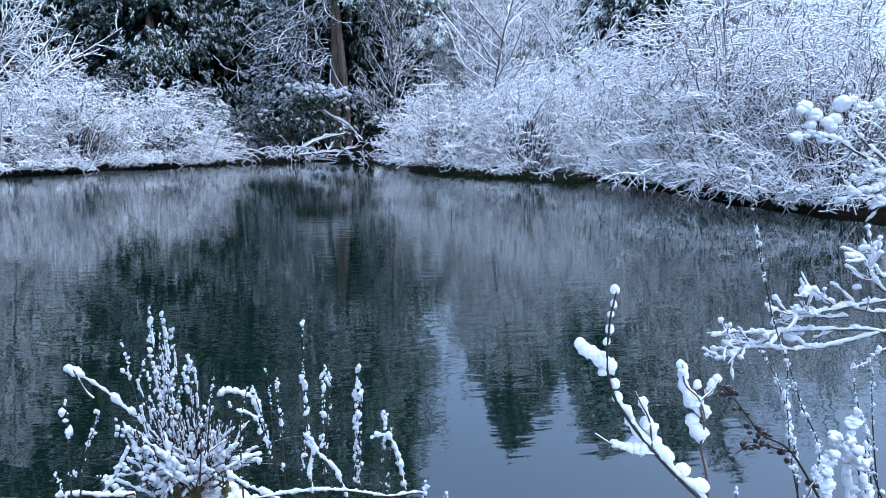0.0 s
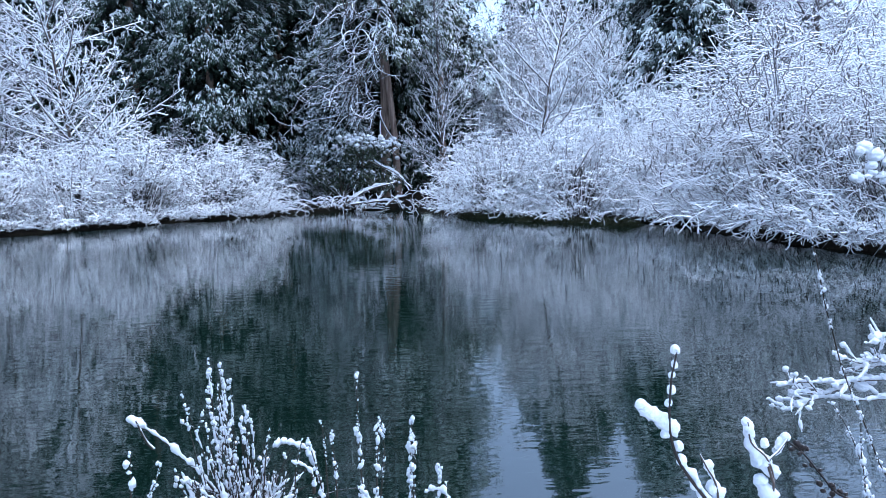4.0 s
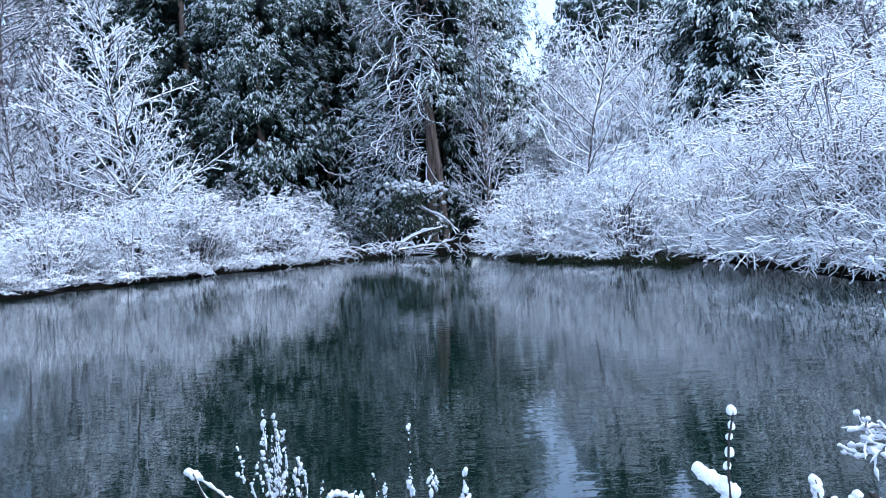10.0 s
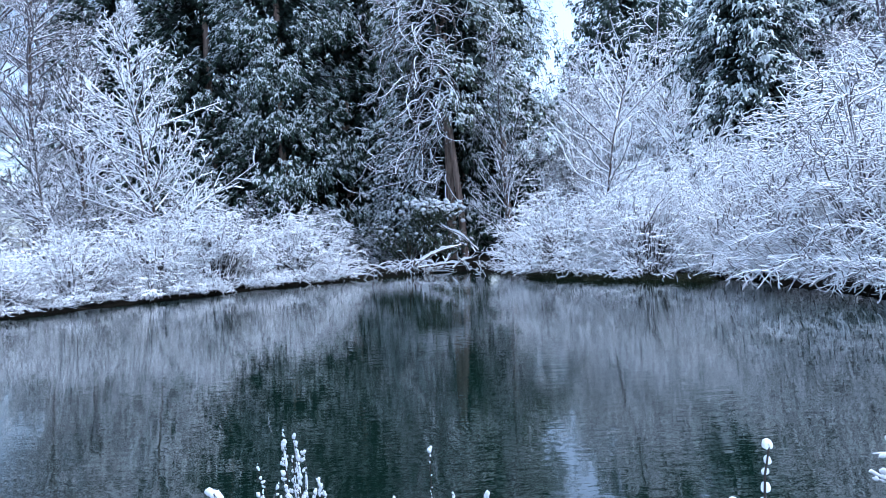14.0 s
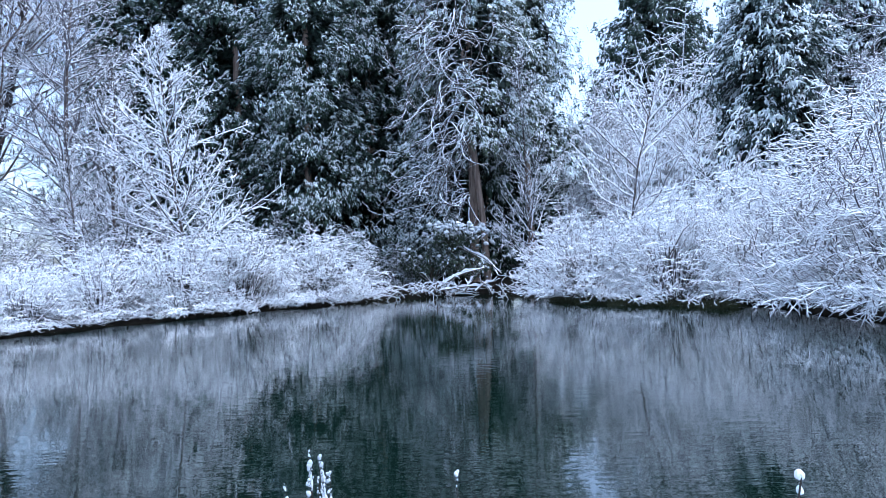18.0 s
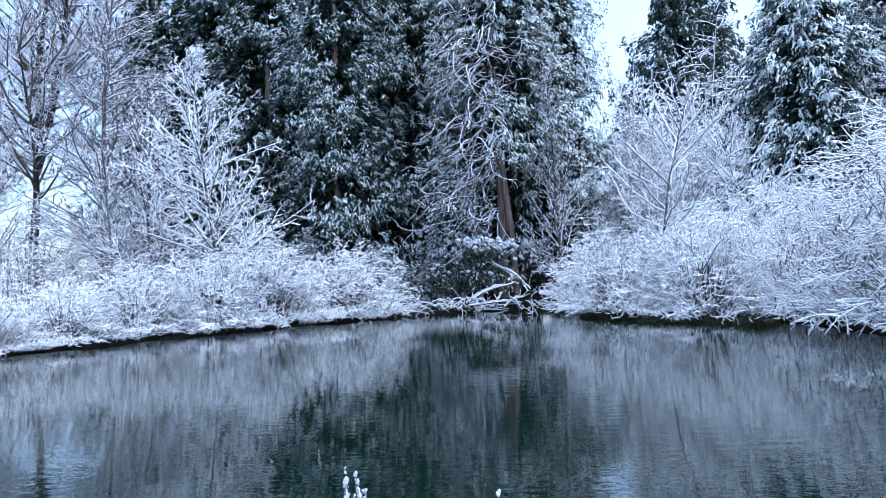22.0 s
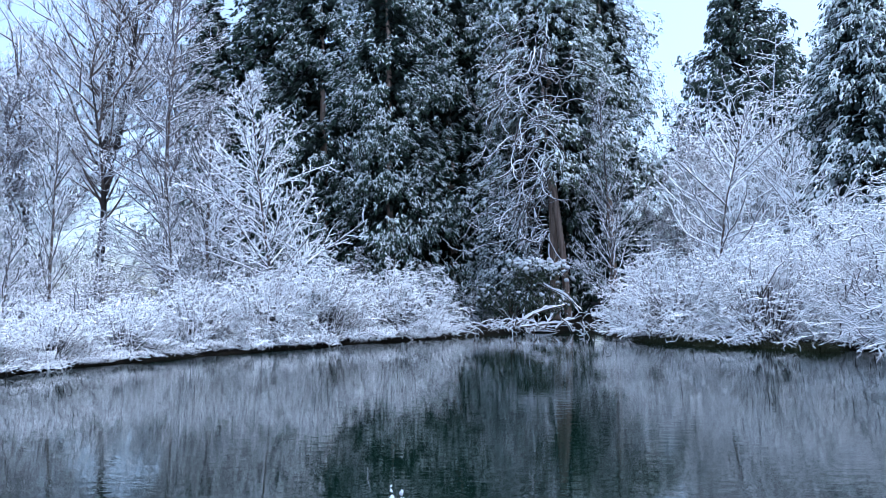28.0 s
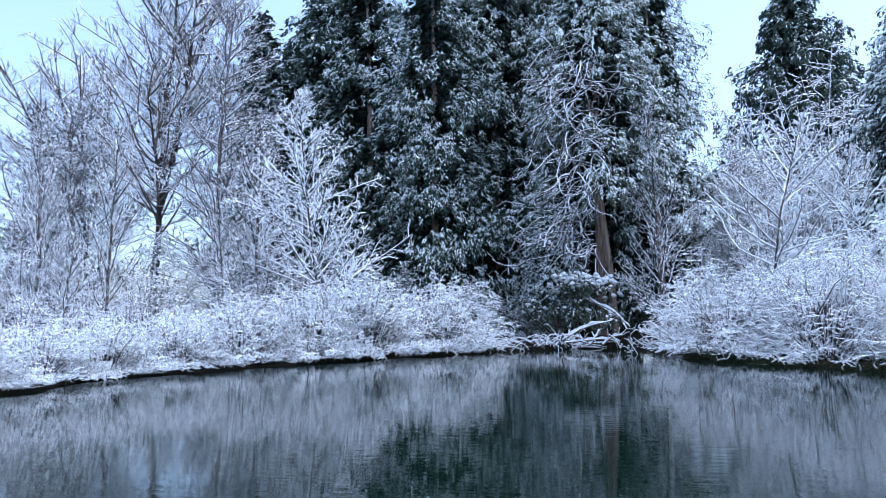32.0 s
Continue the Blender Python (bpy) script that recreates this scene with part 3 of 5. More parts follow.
# bushes along the left bank
LB = "dense rounded bush covered in fresh snow on the bank"
lb1 = bush(101, (-5.3, 26.8, 0.1), 2.8, 3.0, LB, 180, (0.06, -0.06))
lb2 = bush(102, (-7.6, 24.4, 0.1), 2.7, 3.3, LB, 180, (0.06, -0.08))
put(lb1, -9.3, 23.0, 140, (0.98, 0.98, 1.02))
put(lb2, -10.9, 20.8, 60, (0.92, 0.92, 0.72))
put(lb1, -11.9, 18.8, 200, (0.76, 0.76, 0.62))
put(lb2, -12.7, 16.7, 20, (0.70, 0.70, 0.52))
put(lb1, -12.9, 14.6, 250, (0.60, 0.60, 0.50))
put(lb2, -13.0, 12.3, 45, (0.66, 0.66, 0.50))
FROST = "thin frosted shrub in the shade under the conifers"
ub1 = bush(103, stand(-8.6, 32.6), 2.4, 3.4, FROST, 90, mat=M_TWIG_THIN, twig=0.016, name="shrub", group="frosted shrubs", side=8, droop=1.2, deep=40)
put(ub1, -5.0, 32.4, 120, 0.8)
put(ub1, -2.6, 33.4, 210, 0.62)
put(ub1, -13.0, 30.0, 60, 1.2)
put(ub1, 4.6, 31.0, 30, 0.75)
put(ub1, -14.2, 20.4, 310, (0.9, 0.9, 0.8))
put(ub1, -15.6, 16.8, 120, (0.85, 0.85, 0.62))
put(ub1, -12.6, 24.0, 40, (0.9, 0.9, 0.95))
put(ub1, -17.2, 25.0, 10, 1.3)
put(ub1, -20.5, 22.6, 90, 1.25)

# bushes along the right bank
RB = "dense rounded bush with white twigs hanging over the water"
rb1 = bush(201, (4.8, 23.8, 0.1), 2.8, 3.0, RB, 200, (-0.04, -0.06), twig=0.0165)
put(rb1, 6.9, 21.0, 120, (0.98, 0.98, 1.08))
put(rb1, 7.6, 24.6, 200, (1.0, 1.0, 1.25))
put(rb1, 9.4, 22.6, 300, (0.9, 0.9, 1.35))
LONG = "broad bush with long arching snow-laden shoots reaching over the pond"
rb2 = bush(202, (10.2, 14.7, 0.1), 4.0, 5.0, LONG, 250, (-0.06, -0.05), cut=-0.05, hem=0.02, twig=0.018, droop=1.3, side=9, share=0.5, mat=M_TWIG_MID, ragged=0.09, wild=0.2, stems=40, deep=160, flat=0.62)
put(rb2, 9.9, 11.4, 140, (0.74, 0.74, 0.8))
put(rb2, 9.6, 18.5, 250, (0.68, 0.68, 0.82))
put(rb2, 14.0, 18.0, 60, (0.95, 0.95, 1.2))
rb3 = bush(203, stand(9.4, 31.0), 3.0, 7.2, "tall thicket of fine snow-covered branches behind the bank", 230, twig=0.020, group="tall thickets", name="thicket", ragged=0.13, droop=1.0, share=0.36, mat=M_TWIG, low=0.0, deep=80, side=10)
put(rb3, 8.6, 36.5, 300, (1.0, 1.0, 1.45))
put(rb3, 12.4, 36.0, 50, (1.25, 1.25, 1.55))
put(rb3, 16.6, 35.0, 200, (1.2, 1.2, 1.6))
put(rb3, 18.5, 27.5, 220, (1.2, 1.2, 1.35))
put(rb3, 17.5, 22.5, 20, (1.0, 1.0, 1.1))

# bare trees
FAN = "slender leafless tree with fan-shaped snow-white branches"
t1 = fan_tree(301, stand(-9.9, 25.6), 10.3, 4.6, FAN, 0.07, 60, 0.20, 84, 50, 0.023, M_TWIG_WHITE, side=12, fine=4, full=0.75, curl=0.10, wiggle=0.06, lean=0.008, limb_r=0.036)
t5 = fan_tree(305, stand(6.2, 24.3), 7.6, 4.2, "leafless tree with long bare white limbs rising out of the bushes", 0.06, 28, 0.30, 86, 42, 0.020, M_TWIG_WHITE, side=9, fine=3, full=0.6, lean=0.05, limb_r=0.032, wiggle=0.10)
put(t5, 9.6, 24.0, 150, (0.9, 0.9, 0.85))
GREY = "tall leafless tree with dark trunk and frosted twigs"
t2 = fan_tree(302, stand(-20.2, 30.0), 19.5, 7.0, GREY, 0.17, 44, 0.24, 70, 52, 0.018, M_TWIG, M_STEM, side=14, fine=6, fork=5, full=0.3, wiggle=0.11, trunk_mat=M_DARKWOOD, share=0.36)
t3 = fan_tree(303, stand(-15.8, 28.4), 17.6, 4.6, "tall slender leafless tree with frosted branches behind the bank", 0.13, 80, 0.12, 84, 54, 0.020, M_TWIG_THIN, side=13, fine=5, full=0.45, wiggle=0.10)
put(t3, -18.0, 31.5, 100, (1.1, 1.1, 0.8))
put(t3, -29.5, 31, 80, (1.2, 1.2, 0.74))
put(t2, -26.5, 33.0, 130, (0.9, 0.9, 0.8))
put(t3, -23.6, 29.0, 290, (1.2, 1.2, 0.66))
t4 = fan_tree(304, stand(3.9, 32.0), 10.8, 3.4, "leafless shrubby tree with thin grey frosted branches beside the cedar", 0.08, 60, 0.08, 62, 38, 0.018, M_TWIG_NEAR, side=10, fine=4, full=0.6, wiggle=0.08)
put(t4, -13.4, 27.0, 130, (1.15, 1.15, 0.9), label="leafless tree with grey frosted branches behind the bank bushes")
put(t4, -17.4, 22.6, 220, (0.85, 0.85, 0.8), label="leafless tree with grey frosted branches behind the bank bushes")
put(t4, -20.4, 22.6, 320, (0.8, 0.8, 0.85), label="leafless tree with grey frosted branches behind the bank bushes")
put(t4, -24.0, 27.0, 60, 1.0, label="leafless tree with grey frosted branches behind the bank bushes")
put(t4, -13.0, 23.6, 10, (0.8, 0.8, 0.5), label="low leafless shrub with grey frosted branches behind the bank bushes")
put(t4, -17.0, 20.0, 200, (0.8, 0.8, 0.4), label="low leafless shrub with grey frosted branches behind the bank bushes")
put(t3, 16.4, 22.5, 200, (1.1, 1.1, 0.66))


# ---- snow and stems close to the camera ----
def curve(pts, n):
    """A smooth line of n points through pts."""
    p = np.array(pts, float)
    p = np.concatenate([2 * p[:1] - p[1:2], p, 2 * p[-1:] - p[-2:-1]])
    s = np.linspace(0, len(pts) - 1 - 1e-6, n)
    i = s.astype(int)
    w = (s - i)[:, None]
    a, b, c, d = p[i], p[i + 1], p[i + 2], p[i + 3]
    return 0.5 * (2 * b + (c - a) * w + (2 * a - 5 * b + 4 * c - d) * w ** 2 + (3 * b - a - 3 * c + d) * w ** 3)


def lump_mesh(seed, level=2, rough=1.0):
    """A soft rounded heap of snow about one unit across."""
    bm = bmesh.new()
    bmesh.ops.create_icosphere(bm, subdivisions=level, radius=0.5)
    for v in bm.verts:
        n = noise.noise(v.co * 3.1 + Vector((seed * 7.3, 0, 0))) * 0.42 + noise.noise(v.co * 7 + Vector((0, seed * 3.7, 0))) * 0.26 + noise.noise(v.co * 17) * 0.10
        v.co *= 1 + n * rough
        if v.co.z < 0:
            v.co.z *= 0.75
    me = bpy.data.meshes.new("snow_lump")
    bm.to_mesh(me)
    bm.free()
    me.polygons.foreach_set("use_smooth", np.full(len(me.polygons), True))
    me.materials.append(M_SNOW)
    return me


LUMPS = [lump_mesh(s, 2, 1.5) for s in range(6)]
HEAPS = [lump_mesh(s, 3) for s in range(6, 12)]
CUSHIONS = [lump_mesh(s, 4, 0.38) for s in range(12, 18)]


def lump(rng, parent, at, size, kinds=LUMPS):
    ob = new("snow_lump", kinds[rng.integers(len(kinds))])
    ob.parent = parent
    ob.matrix_basis = Matrix.LocRotScale(Vector(at), Euler((rng.normal(0, 0.25), rng.normal(0, 0.25), rng.uniform(0, 6.3))), Vector(size))
    return ob


def snow_run(rng, parent, line, width, name="snow_ridge", push=(0, 0, 0.75)):
    """A ridge of snow lying along the upper side of a branch."""
    n = len(line)
    knots = rng.uniform(0.35, 1.3, n // 4 + 3)
    r = 0.62 * width * (np.interp(np.arange(n), np.arange(len(knots)) * 4 - rng.uniform(0, 2), knots) + rng.uniform(-0.07, 0.07, n))
    ends = np.minimum(np.arange(n), np.arange(n)[::-1])
    r = r * np.minimum(1, np.sqrt(ends / 2.5) + 0.02)
    P = line + np.array(push) * r[:, None]
    V, Q = tubes(P[None], r[None], 9)
    rough = np.array([noise.noise(Vector(v) * (0.55 / width)) + 0.55 * noise.noise(Vector(v) * (1.5 / width)) + 0.4 * noise.noise(Vector(v) * (3.6 / width)) for v in V + rng.uniform(0, 9)])
    mid = np.repeat(P, 9, 0)
    V = mid + (V - mid) * np.clip(1 + 0.85 * rough, 0.3, 2)[:, None]
    return link_mesh(name, V, Q, mat=M_SNOW, parent=parent)


def clump(rng, parent, line, u, s):
    """A few overlapping lumps of snow caught at one place on a stem."""
    p, t = along(line[None], np.zeros(1, int), np.array([u]))
    for k in range(rng.integers(2, 5)):
        q = s * rng.uniform(0.3, 0.9)
        at = p[0] + t[0] * s * (0.55 * k - 0.3) + rng.normal(0, s * 0.24, 3)
        lump(rng, parent, at, (q * rng.uniform(0.6, 1.3), q * rng.uniform(0.7, 1.1), q * rng.uniform(0.8, 1.9)))


def stalk(seed, pts, label, r=0.0025, name="weed_stalk", category="plant", group="snowy stalks", lumps=9, size=0.012, ridge=0.0, span=(0.0, 0.75), mat=None, n=26, push=(0, 0, 0.75)):
    """A dry stalk from tip to foot through pts, with lumps or a ridge of snow on it."""
    rng = np.random.default_rng(seed)
    line = curve(pts, n)
    ob = thing(name, line[-1], label, category, group)
    line = line - line[-1]
    stem = link_mesh("stem", *tubes(line[None], np.linspace(r * 0.6, r * 1.3, n)[None], 6), mat=mat or M_REED, parent=ob)
    if ridge:
        a, b = int(span[0] * (n - 1)), max(int(span[1] * (n - 1)), int(span[0] * (n - 1)) + 4)
        snow_run(rng, stem, curve(line[a:b + 1][::2], 3 * (b - a)), ridge, "snow_ridge", push)
    for u in np.concatenate([np.zeros(min(lumps, 1)), np.sort(rng.uniform(span[0], span[1], lumps))]):
        s = size * rng.uniform(0.3, 0.95)
        clump(rng, stem, line, u, s)
    if lumps:
        for u in rng.uniform(span[0], span[1], 2 * lumps):
            p, _ = along(line[None], np.zeros(1, int), np.array([u]))
            s = size * rng.uniform(0.12, 0.3)
            lump(rng, stem, p[0] + rng.normal(0, r, 3), (s, s, s * rng.uniform(1.0, 2.2)))
    return ob


def laden(seed, pts, label, r, ridge, side=7, length=0.12, angle=38, lift=0.12, name="laden_branch", n=30, group="laden branches"):
    """A branch with side twigs, every one of them under its own ridge of snow."""
    rng = np.random.default_rng(seed)
    line = curve(pts, n)
    ob = thing(name, line[-1], label, "branch", group)
    line = line - line[-1] + np.cumsum(rng.normal(0, r * 0.7, (n, 3)), 0) * np.linspace(1, 0, n)[:, None]
    link_mesh("stem", *tubes(line[None], np.linspace(r * 0.5, r * 1.2, n)[None], 6), mat=M_STEM, parent=ob)
    snow_run(rng, ob, curve(line[::2], 70), ridge)
    for u in rng.uniform(0.0, 0.95, 8):
        p, _ = along(line[None], np.zeros(1, int), np.array([u]))
        k = ridge * rng.uniform(1.2, 2.3)
        lump(rng, ob, p[0] + np.array([0, 0, ridge * 0.7]), (k * 1.4, k, k * 0.9), HEAPS)
    subs, _ = grow(rng, line[::-1][None], side, 0.25, 0.98, length, angle, lift, 7, 0.2, 0.12, 0.3)
    for s in subs:
        twig = link_mesh("twig", *tubes(s[None], taper(s[None], r * 0.55, r * 0.3), 5), mat=M_STEM, parent=ob)
        snow_run(rng, twig, curve(s[1:], 18), ridge * rng.uniform(0.55, 0.95))
        if rng.uniform() < 0.4:
            k = ridge * rng.uniform(1.2, 2.2)
            lump(rng, twig, s[-1], (k, k, k))
    return ob


REED = "dry weed stalk beaded with small snow lumps by the water"
ARCH = "bent stem with a ridge of snow along its back"
stalk(500, [(-0.026, 1.700, 0.984), (-0.027, 1.700, 0.866), (-0.025, 1.700, 0.783), (-0.020, 1.700, 0.651), (-0.022, 1.700, 0.476)], REED, lumps=11, size=0.0198, r=0.0019, span=(0.0, 0.85))
stalk(501, [(0.028, 1.800, 0.830), (0.024, 1.800, 0.746), (0.017, 1.800, 0.649), (0.021, 1.800, 0.412)], REED, lumps=10, size=0.018, r=0.002, span=(0.0, 0.85))
stalk(502, [(0.039, 1.850, 0.791), (0.040, 1.850, 0.691), (0.025, 1.850, 0.557), (0.018, 1.850, 0.383)], REED, lumps=8, size=0.0123, r=0.002, span=(0.0, 0.85))
stalk(503, [(0.123, 1.900, 0.788), (0.119, 1.900, 0.699), (0.115, 1.900, 0.559), (0.106, 1.900, 0.343)], REED, lumps=15, size=0.0238, r=0.0021, span=(0.0, 0.85))
stalk(504, [(0.132, 1.900, 0.715), (0.125, 1.900, 0.594), (0.116, 1.900, 0.342)], REED, lumps=12, size=0.0143, r=0.0021, span=(0.0, 0.85))
stalk(505, [(-0.100, 1.750, 0.814), (-0.095, 1.750, 0.775), (-0.090, 1.750, 0.704), (-0.083, 1.750, 0.453)], REED, lumps=5, size=0.0175, r=0.0019, span=(0.0, 0.85))
stalk(506, [(-0.123, 1.750, 0.846), (-0.115, 1.750, 0.777), (-0.110, 1.750, 0.619), (-0.095, 1.750, 0.454)], REED, lumps=4, size=0.0117, r=0.0019, span=(0.0, 0.85))
stalk(507, [(0.182, 1.750, 0.707), (0.184, 1.750, 0.658), (0.175, 1.750, 0.560), (0.169, 1.750, 0.426)], REED, lumps=8, size=0.0175, r=0.0019, span=(0.0, 0.85))
stalk(508, [(0.201, 1.750, 0.657), (0.196, 1.750, 0.591), (0.185, 1.750, 0.424)], REED, lumps=7, size=0.0117, r=0.0019, span=(0.0, 0.85))
stalk(509, [(-0.511, 1.500, 0.891), (-0.513, 1.500, 0.863), (-0.517, 1.500, 0.780), (-0.520, 1.500, 0.649)], REED, lumps=3, size=0.0225, r=0.0016, span=(0.0, 0.85))
stalk(510, [(-0.466, 1.550, 0.844), (-0.479, 1.550, 0.805), (-0.500, 1.550, 0.753), (-0.525, 1.550, 0.620)], REED, lumps=5, size=0.0155, r=0.0017, span=(0.0, 0.85))
stalk(511, [(-0.584, 1.600, 0.684), (-0.575, 1.600, 0.652), (-0.560, 1.600, 0.594)], REED, lumps=4, size=0.0133, r=0.0018, span=(0.0, 0.85))
stalk(512, [(-0.390, 2.300, 0.503), (-0.389, 2.300, 0.390), (-0.409, 2.300, 0.161)], REED, lumps=6, size=0.0134, r=0.0025, span=(0.0, 0.85))
stalk(513, [(-0.335, 2.300, 0.634), (-0.352, 2.300, 0.530), (-0.368, 2.300, 0.368)], REED, lumps=6, size=0.0115, r=0.0025, span=(0.0, 0.85))
stalk(514, [(-0.159, 1.750, 0.803), (-0.144, 1.750, 0.748), (-0.124, 1.750, 0.652), (-0.087, 1.750, 0.453)], REED, lumps=12, size=0.0204, r=0.0019, span=(0.0, 0.85))
stalk(515, [(-0.219, 2.200, 0.625), (-0.246, 2.200, 0.486), (-0.247, 2.200, 0.203)], REED, lumps=7, size=0.0147, r=0.0024, span=(0.0, 0.85))
stalk(516, [(-0.020, 1.700, 0.690), (-0.032, 1.700, 0.637), (-0.056, 1.700, 0.480)], REED, lumps=8, size=0.0156, r=0.0019, span=(0.0, 0.85))
stalk(517, [(0.217, 1.800, 0.564), (0.243, 1.800, 0.476), (0.252, 1.800, 0.387)], REED, lumps=6, size=0.0165, r=0.002, span=(0.0, 0.85))
stalk(518, [(0.285, 1.700, 0.513), (0.274, 1.700, 0.444)], REED, lumps=3, size=0.0198, r=0.0019, span=(0.0, 0.85))
stalk(519, [(0.344, 1.700, 0.484), (0.341, 1.700, 0.420)], REED, lumps=2, size=0.0113, r=0.0019, span=(0.0, 0.85))
stalk(540, [(0.143, 1.750, 0.634), (0.169, 1.750, 0.641), (0.196, 1.750, 0.631), (0.219, 1.750, 0.572), (0.230, 1.750, 0.504), (0.245, 1.750, 0.417)], ARCH, name='bent_stem', lumps=0, ridge=0.0102, r=0.0039, span=(0.0, 0.95))
stalk(541, [(-0.024, 1.700, 0.662), (0.006, 1.700, 0.625), (0.042, 1.700, 0.585), (0.066, 1.700, 0.528), (0.084, 1.700, 0.465)], ARCH, name='bent_stem', lumps=0, ridge=0.0099, r=0.0037, span=(0.0, 0.95))
stalk(542, [(-0.170, 1.650, 0.547), (-0.087, 1.650, 0.553), (-0.003, 1.650, 0.554), (0.068, 1.650, 0.547), (0.140, 1.650, 0.530)], ARCH, name='bent_stem', lumps=0, ridge=0.0083, r=0.0036, span=(0.0, 0.95))
stalk(543, [(0.114, 1.700, 0.507), (0.189, 1.700, 0.490), (0.278, 1.700, 0.490), (0.285, 1.700, 0.434)], ARCH, name='bent_stem', lumps=0, ridge=0.0071, r=0.0037, span=(0.0, 0.95))
stalk(544, [(-0.227, 1.700, 0.596), (-0.174, 1.700, 0.553), (-0.119, 1.700, 0.519), (-0.063, 1.700, 0.472)], ARCH, name='bent_stem', lumps=0, ridge=0.0113, r=0.0037, span=(0.0, 0.95))
stalk(545, [(-0.848, 2.450, 0.636), (-0.800, 2.450, 0.614), (-0.728, 2.450, 0.558), (-0.674, 2.450, 0.499), (-0.613, 2.450, 0.433), (-0.524, 2.450, 0.307)], ARCH, name='bent_stem', lumps=0, ridge=0.0184, r=0.0054, span=(0.0, 0.95))
stalk(546, [(-0.590, 2.200, 0.457), (-0.636, 2.200, 0.364), (-0.689, 2.200, 0.281), (-0.713, 2.200, 0.234)], ARCH, name='bent_stem', lumps=0, ridge=0.011, r=0.0048, span=(0.0, 0.95))
stalk(547, [(-0.326, 2.300, 0.565), (-0.280, 2.300, 0.577), (-0.225, 2.300, 0.557), (-0.204, 2.300, 0.535), (-0.174, 2.300, 0.434)], ARCH, name='bent_stem', lumps=0, ridge=0.0173, r=0.0051, span=(0.0, 0.95))
stalk(548, [(-0.256, 2.200, 0.552), (-0.209, 2.200, 0.532), (-0.187, 2.200, 0.491), (-0.186, 2.200, 0.441)], ARCH, name='bent_stem', lumps=0, ridge=0.0128, r=0.0048, span=(0.0, 0.95))
stalk(549, [(-0.027, 1.650, 0.706), (-0.005, 1.650, 0.674), (-0.019, 1.650, 0.599), (-0.004, 1.650, 0.504)], ARCH, name='bent_stem', lumps=0, ridge=0.0096, r=0.0036, span=(0.0, 0.95))
stalk(550, [(-0.799, 2.400, 0.653), (-0.770, 2.400, 0.580), (-0.746, 2.400, 0.548)], ARCH, name='bent_stem', lumps=0, ridge=0.004, r=0.0053, span=(0.0, 0.95))
stalk(551, [(-0.739, 2.000, 0.411), (-0.679, 2.000, 0.413), (-0.589, 2.000, 0.399), (-0.527, 2.000, 0.403)], ARCH, name='bent_stem', lumps=0, ridge=0.015, r=0.0044, span=(0.0, 0.95))
twig_c = stalk(570, [(0.234, 0.500, 1.344), (0.232, 0.500, 1.332), (0.230, 0.500, 1.321), (0.229, 0.500, 1.293), (0.231, 0.500, 1.274), (0.241, 0.500, 1.250), (0.274, 0.500, 1.207), (0.319, 0.500, 1.161), (0.353, 0.500, 1.133)], "slender dark shoot carrying thick cushions of snow", r=0.0012, name="willow_shoot", lumps=6, size=0.0045, ridge=0.0085, span=(0.6, 1.0), mat=M_DARKWOOD, n=40, push=(0.75, 0.8, 0.6))
twig_c2 = stalk(571, [(0.222, 0.500, 1.228), (0.238, 0.500, 1.217), (0.255, 0.500, 1.209), (0.274, 0.500, 1.206)], "side shoot with a cushion of snow on it", r=0.0011, name="willow_shoot", lumps=0, ridge=0.006, span=(0.3, 1.0), mat=M_STEM)
twig_c3 = stalk(572, [(0.254, 0.500, 1.261), (0.260, 0.500, 1.250), (0.268, 0.500, 1.235), (0.272, 0.500, 1.208)], "short side shoot holding a lump of snow", r=0.0009, name="willow_shoot", lumps=0, mat=M_STEM)
twig_d = stalk(573, [(0.415, 0.700, 1.202), (0.420, 0.700, 1.178), (0.439, 0.700, 1.159), (0.448, 0.700, 1.131), (0.446, 0.700, 1.099), (0.456, 0.700, 1.063), (0.465, 0.700, 0.996)], "upright shoot holding round cushions of snow", r=0.0016, name="willow_shoot", lumps=0, mat=M_STEM)
twig_d2 = stalk(574, [(0.463, 0.700, 1.180), (0.453, 0.700, 1.167), (0.441, 0.700, 1.154), (0.447, 0.700, 1.131)], "side shoot tipped with a lump of snow", r=0.0014, name="willow_shoot", lumps=0, mat=M_STEM)
berry_twig = stalk(575, [(0.870, 1.300, 0.909), (0.909, 1.300, 0.879), (0.951, 1.300, 0.829), (0.991, 1.300, 0.785), (1.068, 1.300, 0.737), (1.175, 1.300, 0.584)], "dark bare twig with small round cones over the water", r=0.0024, name="alder_twig", lumps=0, mat=M_DARKWOOD)
berry_twig_b = stalk(576, [(0.924, 1.300, 0.743), (0.953, 1.300, 0.761), (0.993, 1.300, 0.760), (1.068, 1.300, 0.737)], "dark bare twig with small round cones over the water", r=0.0018, name="alder_twig", lumps=0, mat=M_DARKWOOD)
branch_ea = laden(580, [(1.379, 2.060, 0.668), (1.417, 2.060, 0.682), (1.462, 2.060, 0.708), (1.549, 2.060, 0.720), (1.684, 2.060, 0.704), (1.784, 2.060, 0.704), (1.917, 2.060, 0.720), (2.060, 2.060, 0.749)], "horizontal branch loaded with thick snow reaching over the pond", 0.005, 0.0128, 9, 0.11)
branch_eb = laden(581, [(1.395, 2.060, 0.759), (1.430, 2.060, 0.771), (1.541, 2.060, 0.757), (1.630, 2.060, 0.765), (1.783, 2.060, 0.767), (1.955, 2.060, 0.756), (2.062, 2.060, 0.734)], "horizontal branch loaded with thick snow reaching over the pond", 0.005, 0.0119, 9, 0.11)
